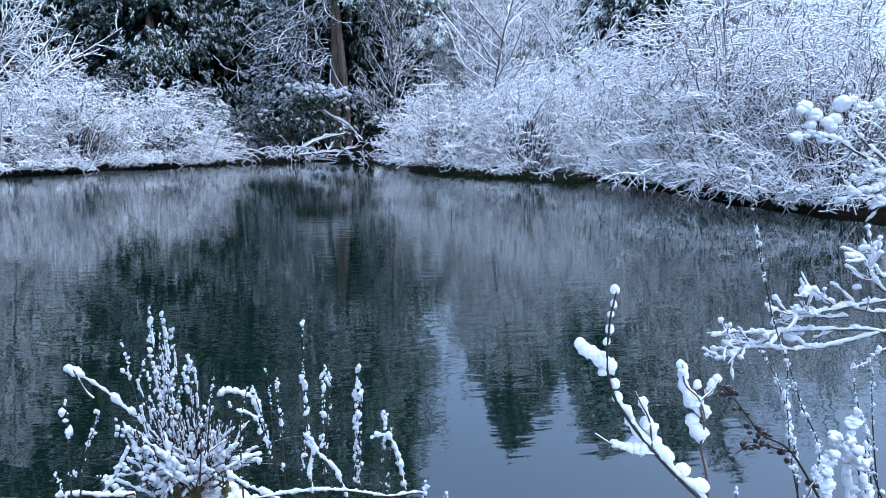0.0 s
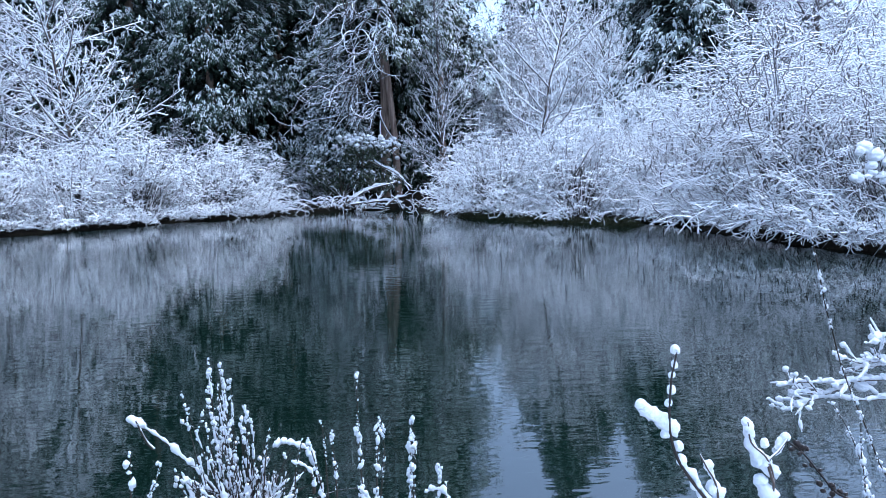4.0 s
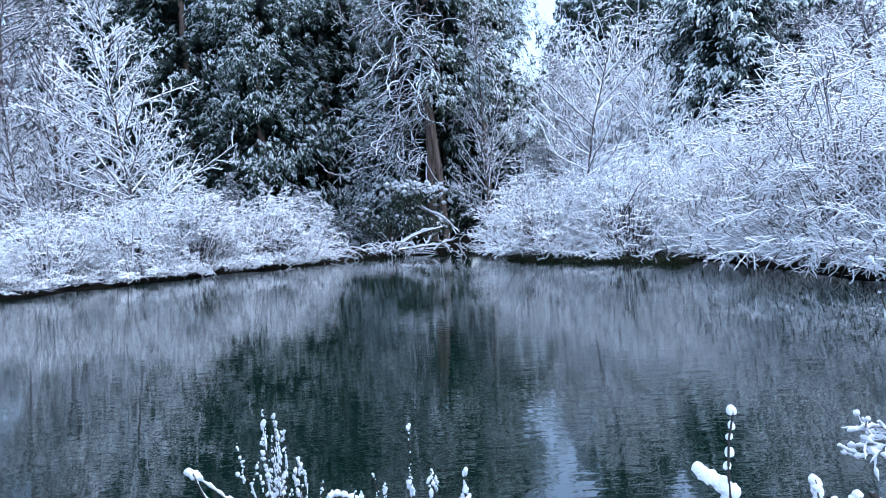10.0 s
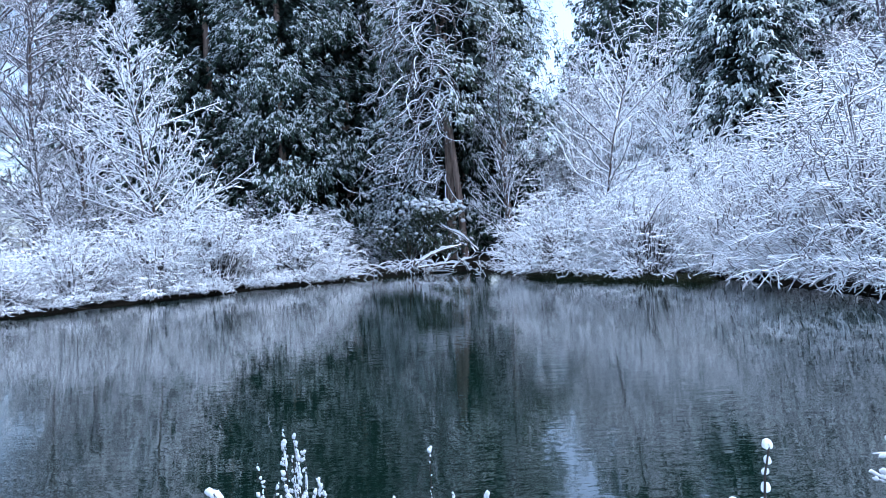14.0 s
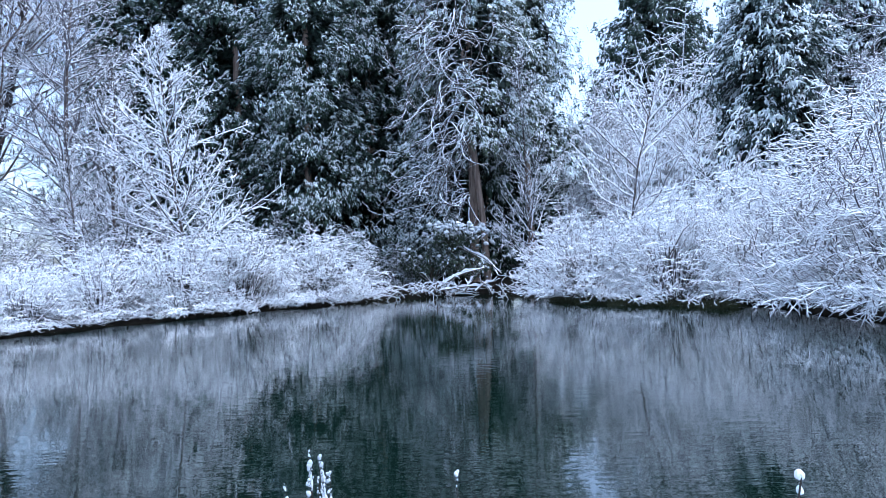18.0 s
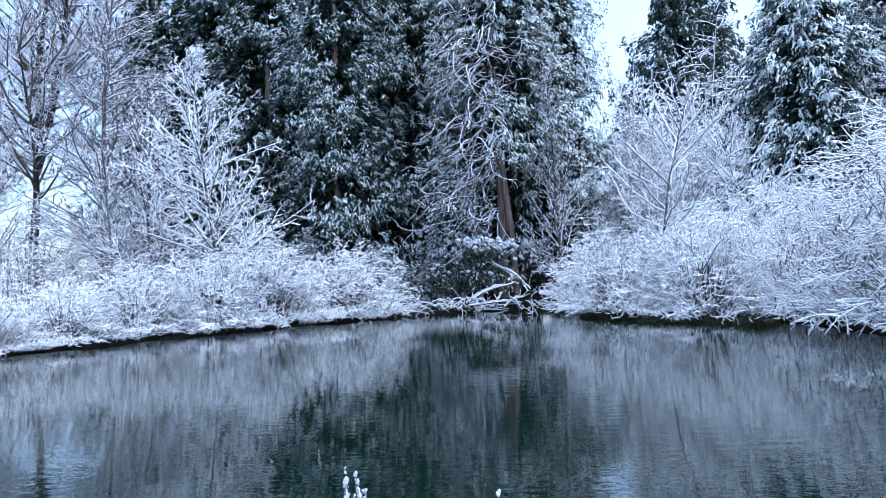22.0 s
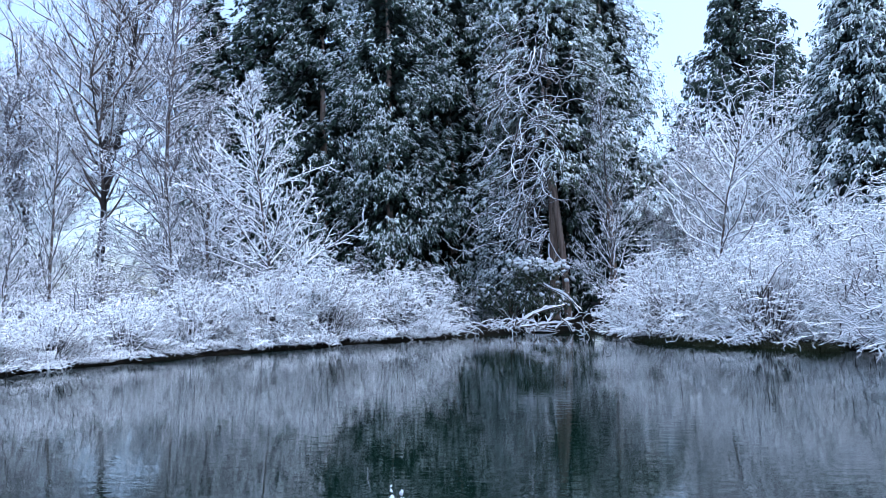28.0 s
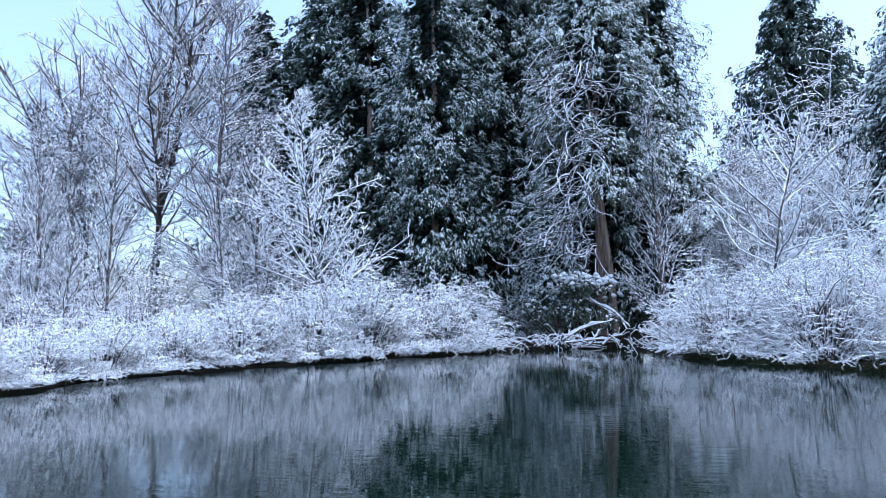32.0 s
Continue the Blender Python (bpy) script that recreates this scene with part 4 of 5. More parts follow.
branch_ec = laden(582, [(1.709, 2.060, 0.897), (1.769, 2.060, 0.884), (1.855, 2.060, 0.855), (1.967, 2.060, 0.823), (2.051, 2.060, 0.815)], "horizontal branch loaded with thick snow reaching over the pond", 0.005, 0.0109, 9, 0.11)
branch_ed = laden(583, [(1.391, 2.060, 0.733), (1.456, 2.060, 0.733), (1.532, 2.060, 0.741), (1.608, 2.060, 0.754)], "horizontal branch loaded with thick snow reaching over the pond", 0.005, 0.0099, 9, 0.11)
branch_ee = laden(584, [(1.601, 2.060, 0.826), (1.667, 2.060, 0.831), (1.758, 2.060, 0.829), (1.848, 2.060, 0.839), (2.044, 2.060, 0.862)], "horizontal branch loaded with thick snow reaching over the pond", 0.005, 0.0119, 9, 0.11)
branch_ef = laden(585, [(1.848, 2.060, 1.023), (1.918, 2.060, 1.011), (1.934, 2.060, 0.959), (1.977, 2.060, 0.917), (2.041, 2.060, 0.883)], "horizontal branch loaded with thick snow reaching over the pond", 0.005, 0.0119, 9, 0.11)
branch_eg = laden(586, [(1.615, 2.060, 0.799), (1.692, 2.060, 0.811), (1.783, 2.060, 0.807), (1.875, 2.060, 0.807)], "horizontal branch loaded with thick snow reaching over the pond", 0.005, 0.0099, 9, 0.11)
branch_eh = laden(587, [(1.924, 2.060, 1.052), (1.956, 2.060, 0.990), (1.995, 2.060, 0.957), (2.044, 2.060, 0.945)], "horizontal branch loaded with thick snow reaching over the pond", 0.005, 0.0099, 9, 0.11)
stalk(600, [(1.281, 1.840, 1.321), (1.294, 1.840, 1.271), (1.318, 1.840, 1.177), (1.344, 1.840, 1.072), (1.368, 1.840, 1.000), (1.403, 1.840, 0.891), (1.450, 1.840, 0.782), (1.486, 1.840, 0.710), (1.524, 1.840, 0.622), (1.549, 1.840, 0.568), (1.608, 1.840, 0.469), (1.663, 1.840, 0.313), (1.698, 1.840, 0.165)], "tall thin stem beaded with snow beside the branch", lumps=30, size=0.0169, r=0.0024, span=(0.0, 0.85), n=40)
stalk(601, [(1.271, 1.700, 0.832), (1.323, 1.700, 0.754), (1.361, 1.700, 0.673), (1.394, 1.700, 0.581), (1.428, 1.700, 0.450), (1.450, 1.700, 0.279)], "tall thin stem beaded with snow beside the branch", lumps=18, size=0.0198, r=0.0022, span=(0.0, 0.85), n=40)
stalk(602, [(1.685, 1.800, 0.684), (1.701, 1.800, 0.625), (1.733, 1.800, 0.546), (1.764, 1.800, 0.475), (1.789, 1.800, 0.363), (1.826, 1.800, 0.175)], "tall thin stem beaded with snow beside the branch", lumps=14, size=0.0195, r=0.0023, span=(0.0, 0.85), n=40)
stalk(603, [(1.849, 1.900, 0.665), (1.860, 1.900, 0.573), (1.881, 1.900, 0.448), (1.913, 1.900, 0.298), (1.964, 1.900, 0.098)], "tall thin stem beaded with snow beside the branch", lumps=12, size=0.0158, r=0.0025, span=(0.0, 0.85), n=40)
stalk(604, [(1.280, 1.600, 0.835), (1.286, 1.600, 0.736), (1.299, 1.600, 0.660), (1.315, 1.600, 0.565), (1.379, 1.600, 0.348)], "tall thin stem beaded with snow beside the branch", lumps=14, size=0.0213, r=0.0021, span=(0.0, 0.85), n=40)
stalk(605, [(1.769, 1.900, 0.676), (1.825, 1.900, 0.696), (1.865, 1.900, 0.730), (1.907, 1.900, 0.741)], "tall thin stem beaded with snow beside the branch", lumps=6, size=0.019, r=0.0025, span=(0.0, 0.85), n=40)
stalk(606, [(0.424, 0.600, 1.104), (0.427, 0.600, 1.069)], "tall thin stem beaded with snow beside the branch", lumps=1, size=0.007, r=0.0008, span=(0.0, 0.85), n=40)
laden(620, [(1.522, 1.561, 0.515), (1.502, 1.561, 0.454), (1.499, 1.561, 0.323)], "shoot with a thick ridge of snow in the bank thicket", 0.0034, 0.0169, 2, 0.078, 45, 0.2, "laden_shoot")
stalk(621, [(1.082, 1.232, 0.786), (1.079, 1.232, 0.716), (1.029, 1.232, 0.586)], "tall thin stem beaded with snow beside the branch", lumps=9, size=0.0164, r=0.0022, span=(0.0, 0.9))
laden(622, [(1.405, 1.504, 0.654), (1.460, 1.504, 0.550), (1.548, 1.504, 0.353)], "shoot with a thick ridge of snow in the bank thicket", 0.0033, 0.0163, 2, 0.075, 45, 0.2, "laden_shoot")
stalk(623, [(1.509, 1.545, 0.599), (1.520, 1.545, 0.506), (1.586, 1.545, 0.323)], "tall thin stem beaded with snow beside the branch", lumps=9, size=0.0206, r=0.0028, span=(0.0, 0.9))
laden(624, [(1.665, 1.816, 0.479), (1.652, 1.816, 0.363), (1.594, 1.816, 0.150)], "shoot with a thick ridge of snow in the bank thicket", 0.0040, 0.0197, 2, 0.091, 45, 0.2, "laden_shoot")
stalk(625, [(1.793, 1.827, 0.472), (1.823, 1.827, 0.347), (1.944, 1.827, 0.103)], "tall thin stem beaded with snow beside the branch", lumps=9, size=0.0244, r=0.0033, span=(0.0, 0.9))
laden(626, [(1.463, 1.552, 0.668), (1.465, 1.552, 0.550), (1.493, 1.552, 0.329)], "shoot with a thick ridge of snow in the bank thicket", 0.0034, 0.0168, 2, 0.078, 45, 0.2, "laden_shoot")
stalk(627, [(1.243, 1.422, 0.615), (1.234, 1.422, 0.560), (1.193, 1.422, 0.447)], "tall thin stem beaded with snow beside the branch", lumps=9, size=0.019, r=0.0026, span=(0.0, 0.9))
laden(628, [(1.227, 1.365, 0.648), (1.231, 1.365, 0.592), (1.212, 1.365, 0.480)], "shoot with a thick ridge of snow in the bank thicket", 0.0030, 0.0148, 2, 0.068, 45, 0.2, "laden_shoot")
branch_ga = laden(650, [(1.923, 2.420, 1.427), (1.984, 2.420, 1.427), (2.079, 2.420, 1.407), (2.186, 2.420, 1.362), (2.330, 2.420, 1.282)], "branch tip with round cushions of snow", 0.005, 0.0155, 4, 0.10)
branch_gb = laden(651, [(2.155, 2.420, 1.541), (2.109, 2.420, 1.518), (2.127, 2.420, 1.452), (2.209, 2.420, 1.392), (2.339, 2.420, 1.316)], "branch tip with round cushions of snow", 0.005, 0.0111, 4, 0.10)
branch_gc = laden(652, [(2.162, 2.420, 1.203), (2.219, 2.420, 1.214), (2.272, 2.420, 1.218), (2.349, 2.420, 1.247)], "branch tip with round cushions of snow", 0.005, 0.0178, 4, 0.10)
branch_gd = laden(653, [(2.210, 2.420, 1.283), (2.277, 2.420, 1.278), (2.342, 2.420, 1.293)], "branch tip with round cushions of snow", 0.005, 0.0155, 4, 0.10)
branch_ge = laden(654, [(2.254, 2.420, 1.155), (2.358, 2.420, 1.184)], "branch tip with round cushions of snow", 0.005, 0.0133, 4, 0.10)


def tussock(seed, at, label):
    """A clump of upright dry stems on a small mound, heaped with snow."""
    rng = np.random.default_rng(seed)
    ob = thing("grass_tussock", at, label, "grass clump")
    bm = bmesh.new()
    bmesh.ops.create_icosphere(bm, subdivisions=4, radius=1.0)
    for v in bm.verts:
        k = 1 + 0.3 * noise.noise(v.co * 2.2) + 0.12 * noise.noise(v.co * 7)
        v.co = Vector((v.co.x * 0.17 * k, v.co.y * 0.16 * k, v.co.z * 0.13 * k))
    me = bpy.data.meshes.new("mound")
    bm.to_mesh(me)
    bm.free()
    me.materials.append(M_MOSS)
    mound = new("mound", me)
    mound.location = (0, 0, -0.1)
    mound.parent = ob
    n = 80
    a = rng.normal(-0.03, 0.12, n)
    base = np.stack([rng.normal(0.0, 0.07, n), rng.normal(0, 0.05, n), np.full(n, 0.08)], 1)
    way = np.stack([np.sin(a) + base[:, 0] * 1.2, rng.normal(0, 0.12, n), np.cos(a)], 1)
    L = 0.18 + 0.45 * rng.uniform(0, 1, n) ** 1.3 * np.exp(-((base[:, 0] + 0.03) / 0.07) ** 2)
    stems = shoots(rng, base, way, L, 7, 0.05, 0.035)
    single("stem", stems, 0.0026, 0.0014, 5, M_REED, ob)
    for s in stems:
        for u in rng.uniform(0.1, 0.9, rng.integers(4, 8)):
            w_ = rng.uniform(0.04, 0.13)
            q, _ = along(s[None], np.zeros(5, int), np.linspace(u, min(u + w_, 1.0), 5))
            snow_run(rng, ob, curve(q, 10), rng.uniform(0.004, 0.008), "snow_crust")
    sides, _ = grow(rng, stems[np.argsort(-stems[:, -1, 2])[:12]], 3, 0.35, 0.9, 0.10, 40, 0.2, 5, 0.3, 0.1)
    single("side_stem", sides, 0.0016, 0.001, 4, M_REED, ob)
    for s in sides:
        clump(rng, ob, s, rng.uniform(0.6, 1.0), rng.uniform(0.010, 0.024))
        clump(rng, ob, s, rng.uniform(0.1, 0.5), rng.uniform(0.006, 0.012))
    m = 64
    b0 = np.stack([rng.normal(0, 0.08, m), rng.normal(-0.03, 0.06, m), rng.uniform(0.02, 0.10, m)], 1)
    way = np.stack([rng.normal(0, 0.5, m), rng.normal(-0.1, 0.35, m), rng.uniform(0.5, 1.2, m)], 1)
    blades = shoots(rng, b0, way, rng.uniform(0.14, 0.36, m), 10, -1.0, 0.07)
    single("blade", blades, 0.003, 0.0012, 5, M_DARKWOOD, ob)
    for s in blades:
        a_ = rng.integers(0, 4)
        snow_run(rng, ob, curve(s[a_:a_ + rng.integers(4, 7)], 32), rng.uniform(0.007, 0.017))
    f = 26
    lean_a = np.concatenate([rng.uniform(-0.85, -0.2, f // 2 + 3), rng.uniform(0.2, 0.9, f - f // 2 - 3)])
    b0 = np.stack([rng.normal(0, 0.05, f), rng.normal(-0.06, 0.05, f), rng.uniform(0.0, 0.08, f)], 1)
    way = np.stack([np.sin(lean_a), rng.normal(-0.15, 0.2, f), np.cos(lean_a)], 1)
    slabs = shoots(rng, b0, way, rng.uniform(0.2, 0.42, f), 10, -0.45, 0.06)
    single("leaning_stem", slabs, 0.003, 0.0012, 5, M_DARKWOOD, ob)
    for s in slabs:
        a_ = rng.integers(1, 4)
        snow_run(rng, ob, curve(s[a_:a_ + rng.integers(4, 7)], 44), rng.uniform(0.010, 0.021))
        clump(rng, ob, s, rng.uniform(0.8, 1.0), rng.uniform(0.012, 0.03))
    for s in stems[np.argsort(-stems[:, -1, 2])[:16]]:
        for u in (1.0, 0.93, rng.uniform(0.5, 0.9), rng.uniform(0.3, 0.8)):
            clump(rng, ob, s, u, rng.uniform(0.006, 0.019))
    for _ in range(26):
        k = rng.uniform(0.016, 0.042)
        x, z = rng.normal(-0.02, 0.09), abs(rng.normal(0, 0.09))
        lump(rng, ob, (x, rng.normal(0.0, 0.05), 0.06 + z * max(0.2, 1 - abs(x) / 0.16)), (k * rng.uniform(0.8, 1.7), k, k * rng.uniform(0.6, 1.1)), HEAPS)
    return ob


def moss_material():
    m, nt, b = material("mossy_mound", 0.9, 0.15)
    r = ramp(nt, noise_at(nt, 14, 5).outputs[0], [(0.3, (0.03, 0.025, 0.012)), (0.55, (0.10, 0.085, 0.03)), (0.8, (0.20, 0.16, 0.07))])
    snow_mix(nt, b, r.outputs[0], 0.75, 1.0, 0.5, 9.0)
    bump(nt, b, noise_at(nt, 40, 5).outputs[0], 0.8, 0.02)
    return m


M_MOSS = moss_material()
tussock(401, (-0.461, 2.500, 0.122), "clump of dry upright stems heaped with snow on a mound")


def heap(ob, seed, rows):
    """Single larger heaps of snow on a twig: place and size of each."""
    rng = np.random.default_rng(seed)
    foot = np.array(ob.matrix_basis.translation)
    for x, y, z, a, b in rows:
        lump(rng, ob, np.array([x, y + 0.42 * a, z]) - foot, (a, (a + b) / 2, b), CUSHIONS)


def cushion(ob, seed, pts, width):
    """One long soft cushion of snow on a twig."""
    line = curve(pts, 16) - np.array(ob.matrix_basis.translation)
    snow_run(np.random.default_rng(seed), ob, line + np.array([0, 0.5 * width, -0.4 * width]), width, "snow_cushion")


heap(twig_c, 700, [(0.211, 0.500, 1.298, 0.0108, 0.0092), (0.218, 0.500, 1.293, 0.0125, 0.0117), (0.227, 0.500, 1.287, 0.0133, 0.0133), (0.234, 0.500, 1.282, 0.0100, 0.0117), (0.253, 0.500, 1.234, 0.0083, 0.0100), (0.268, 0.500, 1.231, 0.0108, 0.0125), (0.262, 0.500, 1.215, 0.0142, 0.0108), (0.276, 0.500, 1.212, 0.0142, 0.0133), (0.288, 0.500, 1.199, 0.0142, 0.0117), (0.304, 0.500, 1.185, 0.0150, 0.0125), (0.321, 0.500, 1.169, 0.0158, 0.0133), (0.234, 0.500, 1.343, 0.0071, 0.0092), (0.233, 0.500, 1.332, 0.0033, 0.0075), (0.231, 0.500, 1.324, 0.0038, 0.0067), (0.231, 0.500, 1.312, 0.0046, 0.0092), (0.229, 0.500, 1.302, 0.0050, 0.0075), (0.228, 0.500, 1.277, 0.0083, 0.0083), (0.238, 0.500, 1.267, 0.0083, 0.0092), (0.241, 0.500, 1.255, 0.0075, 0.0108), (0.208, 0.500, 1.301, 0.0092, 0.0100)])
cushion(twig_c, 711, [(0.207, 0.500, 1.301), (0.215, 0.500, 1.294), (0.223, 0.500, 1.289), (0.232, 0.500, 1.282), (0.238, 0.500, 1.277)], 0.0097)
cushion(twig_c, 712, [(0.248, 0.500, 1.241), (0.255, 0.500, 1.231), (0.264, 0.500, 1.219), (0.275, 0.500, 1.207)], 0.0071)
cushion(twig_c, 713, [(0.266, 0.500, 1.236), (0.271, 0.500, 1.226), (0.277, 0.500, 1.214)], 0.0084)
cushion(twig_c2, 714, [(0.244, 0.500, 1.215), (0.254, 0.500, 1.214), (0.265, 0.500, 1.215), (0.277, 0.500, 1.214)], 0.0090)
cushion(twig_c3, 715, [(0.259, 0.500, 1.255), (0.264, 0.500, 1.248), (0.269, 0.500, 1.238)], 0.0071)
cushion(twig_d, 716, [(0.414, 0.700, 1.202), (0.419, 0.700, 1.188), (0.422, 0.700, 1.171), (0.428, 0.700, 1.158)], 0.0081)
cushion(twig_d, 717, [(0.425, 0.700, 1.160), (0.440, 0.700, 1.150), (0.456, 0.700, 1.135)], 0.0144)
cushion(twig_d, 718, [(0.433, 0.700, 1.137), (0.441, 0.700, 1.121), (0.450, 0.700, 1.102)], 0.0117)
cushion(twig_d2, 719, [(0.462, 0.700, 1.182), (0.456, 0.700, 1.172), (0.452, 0.700, 1.162)], 0.0081)
heap(twig_d, 703, [(0.438, 0.700, 1.174, 0.0093, 0.0128), (0.415, 0.700, 1.200, 0.0088, 0.0117), (0.420, 0.700, 1.186, 0.0123, 0.0140), (0.431, 0.700, 1.161, 0.0140, 0.0140), (0.440, 0.700, 1.150, 0.0210, 0.0187), (0.451, 0.700, 1.140, 0.0163, 0.0152), (0.436, 0.700, 1.130, 0.0140, 0.0163), (0.445, 0.700, 1.112, 0.0175, 0.0187)])
heap(twig_d2, 704, [(0.463, 0.700, 1.180, 0.0105, 0.0105)])
heap(branch_ec, 705, [(1.708, 2.060, 0.905, 0.0447, 0.0378), (1.740, 2.060, 0.899, 0.0447, 0.0412), (1.698, 2.060, 0.753, 0.0344, 0.0309)])
heap(branch_ea, 706, [(1.667, 2.060, 0.734, 0.0447, 0.0378), (1.464, 2.060, 0.761, 0.0275, 0.0240), (1.635, 2.060, 0.818, 0.0344, 0.0309), (1.530, 2.060, 0.762, 0.0309, 0.0240)])
heap(branch_eh, 707, [(1.917, 2.060, 1.052, 0.0275, 0.0240), (1.976, 2.060, 1.062, 0.0309, 0.0309), (1.871, 2.060, 1.023, 0.0344, 0.0275), (1.898, 2.060, 1.024, 0.0344, 0.0275), (1.913, 2.060, 0.909, 0.0309, 0.0240)])
heap(branch_ga, 708, [(1.924, 2.420, 1.549, 0.0605, 0.0525), (1.973, 2.420, 1.517, 0.0686, 0.0565), (1.901, 2.420, 1.536, 0.0363, 0.0404), (1.897, 2.420, 1.433, 0.0404, 0.0484), (2.028, 2.420, 1.489, 0.0484, 0.0484), (1.953, 2.420, 1.480, 0.0444, 0.0404), (2.010, 2.420, 1.423, 0.0404, 0.0363)])
heap(branch_gb, 709, [(2.100, 2.420, 1.564, 0.0767, 0.0646), (2.064, 2.420, 1.502, 0.0565, 0.0525), (2.050, 2.420, 1.471, 0.0484, 0.0484), (2.132, 2.420, 1.578, 0.0404, 0.0363)])
heap(branch_gc, 710, [(2.172, 2.420, 1.210, 0.0363, 0.0323), (2.251, 2.420, 1.564, 0.0404, 0.0484)])


# ---- the far end of the pond ----
def fallen(seed, pts, r, label="fallen branch with snow lying along it at the waterline", ridge=1.0, name="fallen_branch", n=18):
    """A dead branch on the ground: wood, stubs and a ridge of snow."""
    rng = np.random.default_rng(seed)
    line = curve(pts, n)
    foot = line[0].copy()
    ob = thing(name, foot, label, "branch", "driftwood")
    line = line - foot
    wood = link_mesh("wood", *tubes(line[None], np.linspace(r, r * 0.45, n)[None], 7), mat=M_DEADWOOD, parent=ob)
    side, _ = grow(rng, line[None], 4, 0.25, 0.95, 0.55, 50, 0.2, 5, -0.1, 0.2)
    single("stub", side, r * 0.4, r * 0.18, 5, M_TWIG, ob)
    if ridge:
        snow_run(rng, wood, curve(line[1:-1:2], 40) + np.array([0, 0, r * 0.55]), r * ridge)
    return ob


fallen(801, [(-1.0, 29.2, 0.12), (-0.3, 29.3, 0.60), (0.45, 29.4, 0.95), (1.45, 29.5, 1.18)], 0.085, "forked fallen log with thick snow at the waterline", name="fallen_log")
fallen(802, [(-0.5, 29.1, 0.30), (0.2, 29.1, 0.36), (0.9, 29.1, 0.42), (1.7, 29.1, 0.36)], 0.06)
fallen(803, [(0.5, 29.2, 0.20), (0.7, 29.25, 0.45), (0.95, 29.3, 0.82)], 0.075)
fallen(804, [(1.0, 29.0, 0.2), (1.4, 29.0, 0.5), (1.9, 29.1, 0.60)], 0.06)
fallen(805, [(1.25, 28.9, 0.62), (1.5, 28.9, 0.4), (1.7, 28.8, 0.05)], 0.04)
fallen(806, [(0.1, 31.6, 2.6), (0.8, 31.0, 2.0), (1.5, 30.4, 1.6), (2.2, 30.0, 0.9)], 0.06, "broken cedar branch leaning down to the water")
fallen(807, [(0.3, 31.4, 2.2), (1.2, 31.0, 1.7), (2.2, 30.6, 1.0)], 0.05)
rng_pile = np.random.default_rng(810)
for k_ in range(40):
    x_ = rng_pile.uniform(-3.1, 0.3)
    y_ = 27.4 + 0.6 * (x_ + 3.1) + rng_pile.uniform(0, 0.9)
    dx_, dy_ = rng_pile.normal(0, 0.6), rng_pile.normal(-0.15, 0.3)
    z_ = rng_pile.uniform(-0.02, 0.42)
    fallen(811 + k_, [(x_, y_, z_), (x_ + 0.5 * dx_, y_ + 0.5 * dy_, z_ + rng_pile.uniform(0.05, 0.3)), (x_ + dx_ * 1.2, y_ + dy_, max(0.02, z_ + rng_pile.normal(-0.05, 0.12)))],
           rng_pile.uniform(0.022, 0.04), ridge=1.3)


def leafy_shrub(seed, at, radius, height, label, leaves=900, snow=70):
    """A broad-leaved evergreen with pads of snow on its leaf clusters."""
    rng = np.random.default_rng(seed)
    ob = thing("evergreen_shrub", at, label, "bush")
    n = 16
    a = rng.uniform(0, 2 * np.pi, n)
    way = np.stack([np.cos(a) * 0.7, np.sin(a) * 0.7, np.full(n, 1.0)], 1)
    stems = shoots(rng, np.zeros((n, 3)), way, rng.uniform(0.7, 1.1, n) * height, 6, -0.3, 0.12)
    single("stem", stems, 0.03, 0.012, 5, M_STEM, ob)
    idx = rng.integers(0, n, leaves)
    p, _ = along(stems, idx, rng.uniform(0.3, 1.0, leaves))
    p = p + rng.normal(0, radius * 0.25, (leaves, 3)) * np.array([1, 1, 0.6])
    V, F = sprays(rng, p, rng.normal(0, 1, (leaves, 3)) + np.array([0, 0, -0.3]), rng.uniform(0.12, 0.24, leaves), rng.uniform(0.05, 0.09, leaves))
    tagged(link_mesh("leaf_mass", V, None, F, mat=M_CEDAR, parent=ob, smooth=False), kind="stuff")
    idx = rng.integers(0, n, snow)
    p, _ = along(stems, idx, rng.uniform(0.65, 1.0, snow))
    for q in p + rng.normal(0, radius * 0.28, (snow, 3)) * np.array([1, 1, 0.5]) + np.array([0, 0, 0.12]):
        k = rng.uniform(0.10, 0.25)
        lump(rng, ob, q, (k, k, k * 0.8))
    return ob


leafy_shrub(901, (0.1, 31.3, 1.9), 0.9, 1.6, "broad-leaved evergreen shrub capped with pads of snow", leaves=1600, snow=230)
leafy_shrub(902, (0.9, 31.4, 0.5), 1.0, 1.9, "low evergreen shrub in the shade under the cedar", snow=16)
leafy_shrub(903, (-0.9, 31.9, 0.4), 1.1, 2.4, "dark evergreen shrub at the foot of the cedar", leaves=1600, snow=14)


def sedge(seed, at, label, blades=70, length=0.5):
    rng = np.random.default_rng(seed)
    ob = thing("sedge_tuft", at, label, "grass clump", "sedge tufts")
    b = np.stack([rng.normal(0, 0.14, blades), rng.normal(0, 0.08, blades), np.zeros(blades)], 1)
    way = np.stack([rng.normal(-0.1, 0.6, blades), rng.normal(-0.5, 0.4, blades), np.full(blades, 0.9)], 1)
    P = shoots(rng, b, way, rng.uniform(0.6, 1.2, blades) * length, 6, -2.6, 0.08)
    P[..., 2] = np.maximum(P[..., 2], -0.06)
    tagged(link_mesh("blade_mass", *tubes(P, taper(P, 0.012, 0.004), 3), mat=M_GRASS, parent=ob), kind="stuff")
    return ob


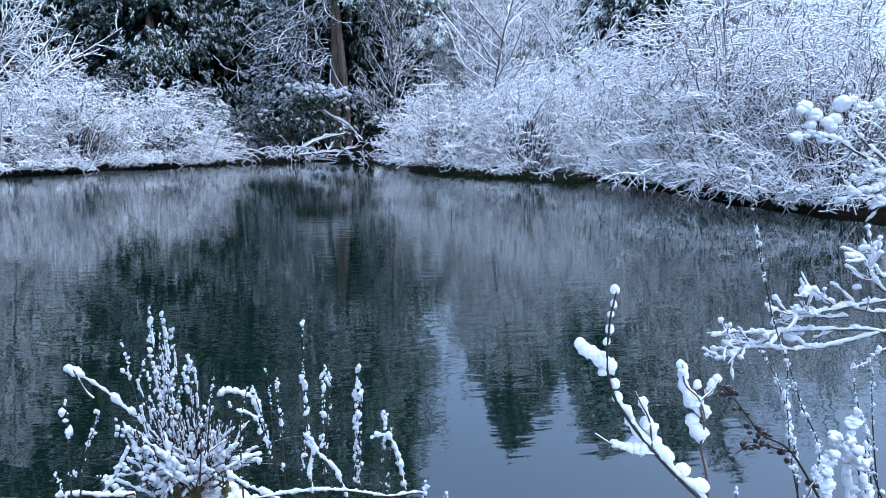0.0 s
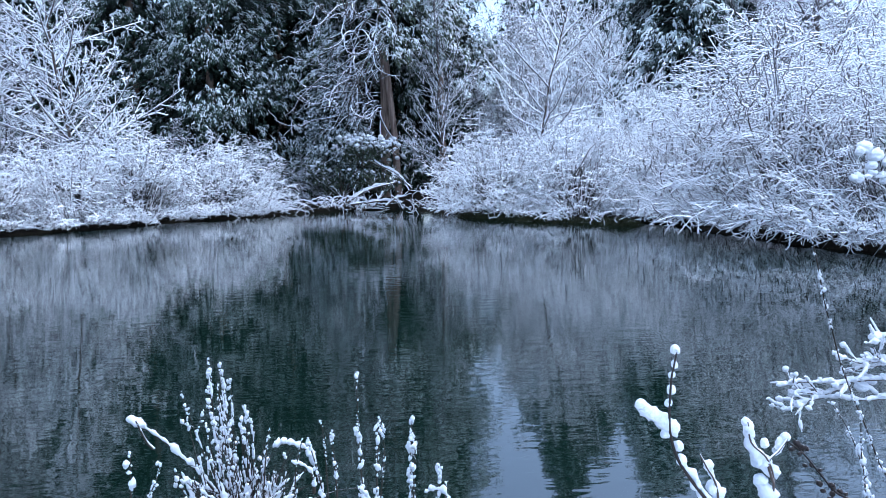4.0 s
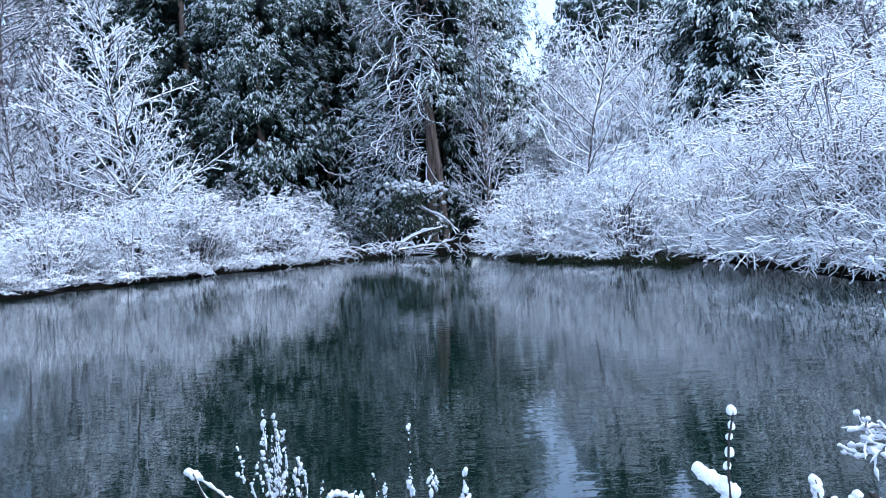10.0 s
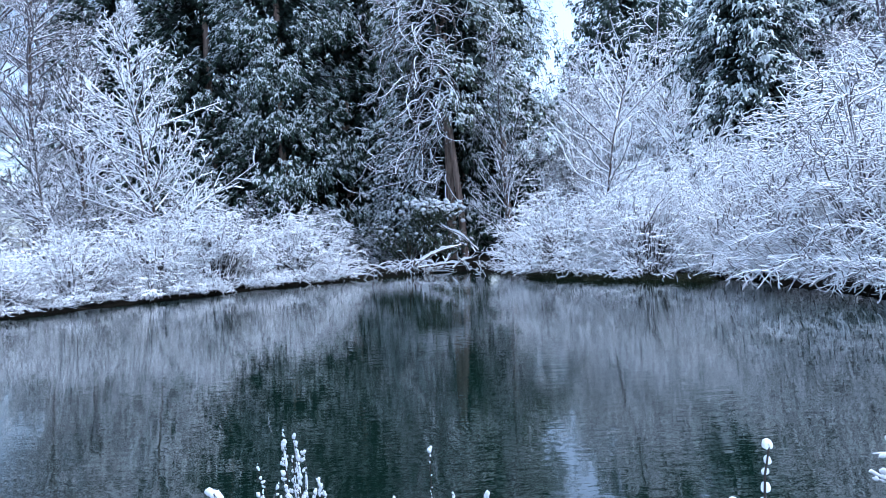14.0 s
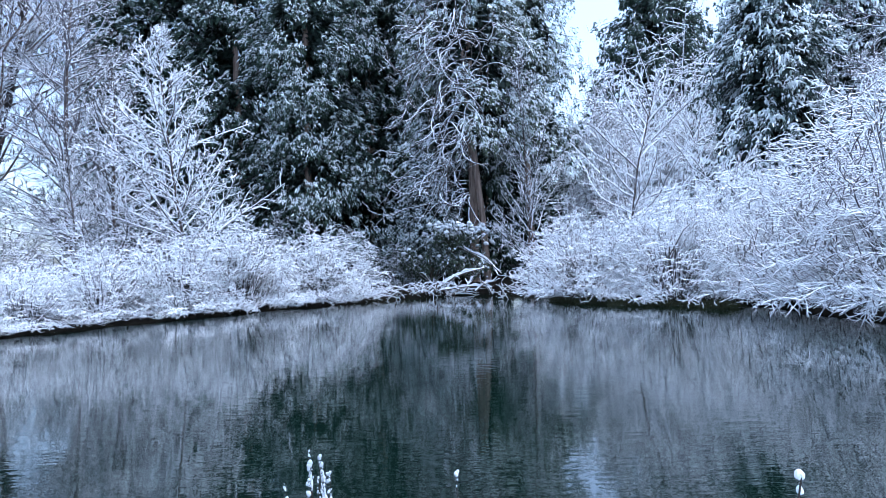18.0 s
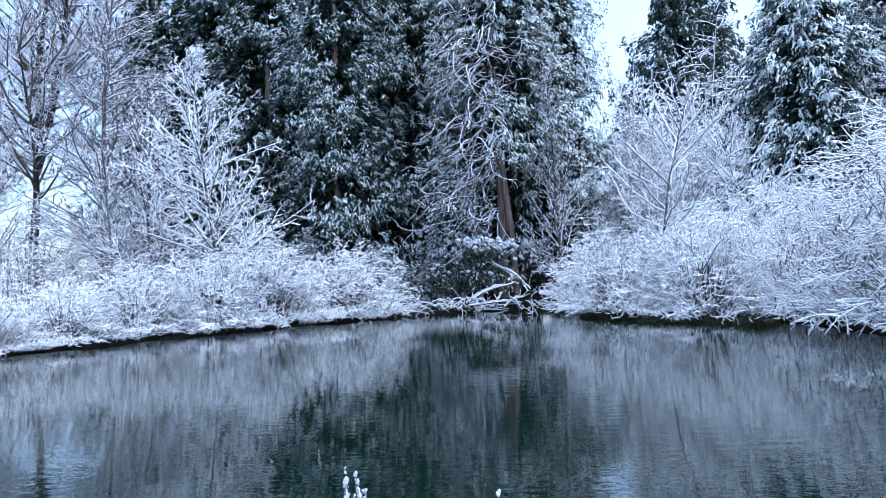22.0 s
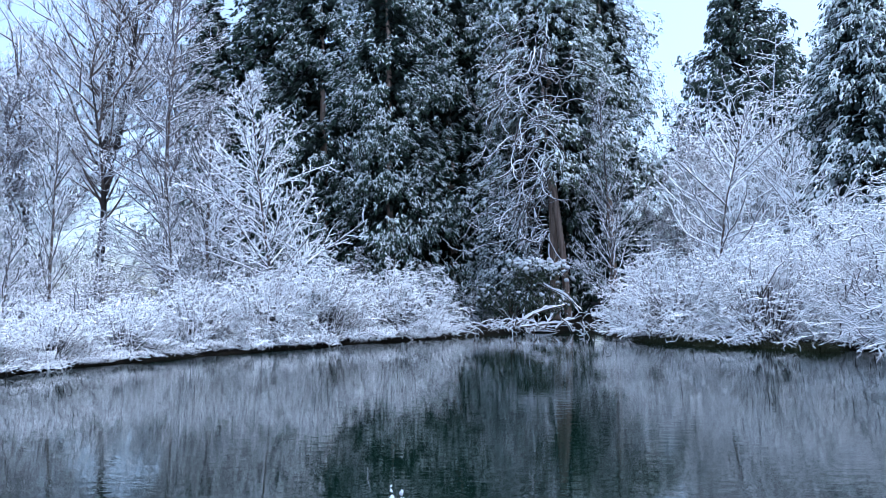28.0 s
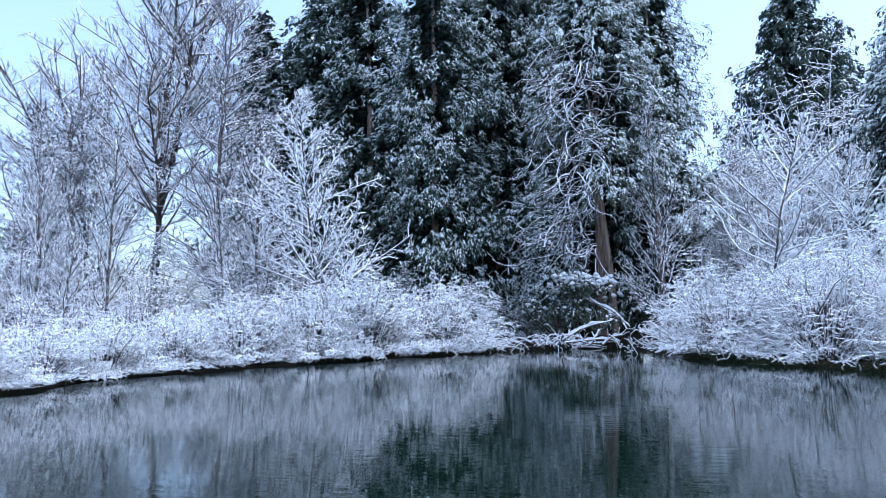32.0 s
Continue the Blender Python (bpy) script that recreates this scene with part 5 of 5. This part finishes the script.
tuft = sedge(951, (4.3, 22.0, 0.06), "tuft of olive sedge drooping into the water under the bush")
tuft_b = sedge(952, (5.2, 20.6, 0.06), "tuft of olive sedge drooping into the water under the bush", 90, 0.6)
rng_t = np.random.default_rng(960)
for k_ in range(22):
    w_ = k_ / 21
    put(tuft if k_ % 2 else tuft_b, 3.6 + 3.7 * w_ + rng_t.normal(0, 0.08), 23.5 - 5.6 * w_ + rng_t.normal(0, 0.12), rng_t.uniform(-40, 40), rng_t.uniform(0.7, 1.15), 0.04)


def sprig(seed, pts, label):
    """A thin twig standing in the water with a few frozen leaves."""
    rng = np.random.default_rng(seed)
    line = curve(pts, 14)
    foot = line[-1].copy()
    ob = thing("water_sprig", foot, label, "twig")
    line = line - foot
    link_mesh("stem", *tubes(line[None], np.full((1, 14), 0.014), 5), mat=M_TWIG, parent=ob)
    for u in rng.uniform(0, 0.9, 12):
        p, _ = along(line[None], np.zeros(1, int), np.array([u]))
        k = rng.uniform(0.03, 0.07)
        lump(rng, ob, p[0] + rng.normal(0, 0.09, 3) * np.array([1, 1, 0.7]), (k * 1.5, k, k * 0.7))
    return ob


sprig(971, [(1.75, 25.6, 0.55), (1.95, 25.6, 0.25), (2.15, 25.6, -0.1)], "thin twig with pale frozen leaves standing in the water")
sprig(972, [(1.5, 25.8, 0.30), (1.75, 25.8, 0.22), (1.95, 25.8, -0.05)], "thin twig with pale frozen leaves standing in the water")
sprig(973, [(2.45, 25.9, 0.62), (2.2, 25.8, 0.50), (1.95, 25.7, 0.35), (1.9, 25.7, -0.05)], "thin twig with pale frozen leaves standing in the water")


def cone_twig(ob, seed, count, size):
    """Small dark round cones along an alder twig."""
    rng = np.random.default_rng(seed)
    co = np.array([v.co for v in ob.children[0].data.vertices])
    for i in rng.integers(0, len(co), count):
        c = new("cone", CONE)
        c.parent = ob
        s = size * rng.uniform(0.6, 1.2)
        c.matrix_basis = Matrix.LocRotScale(Vector(co[i] + rng.normal(0, size * 0.9, 3)), Euler((rng.uniform(0, 3), 0, rng.uniform(0, 6))), Vector((s, s, s * 1.5)))


CONE = LUMPS[2].copy()
CONE.name = "cone"
CONE.materials.clear()
CONE.materials.append(M_DARKWOOD)
cone_twig(berry_twig, 981, 22, 0.011)
cone_twig(berry_twig_b, 982, 12, 0.011)
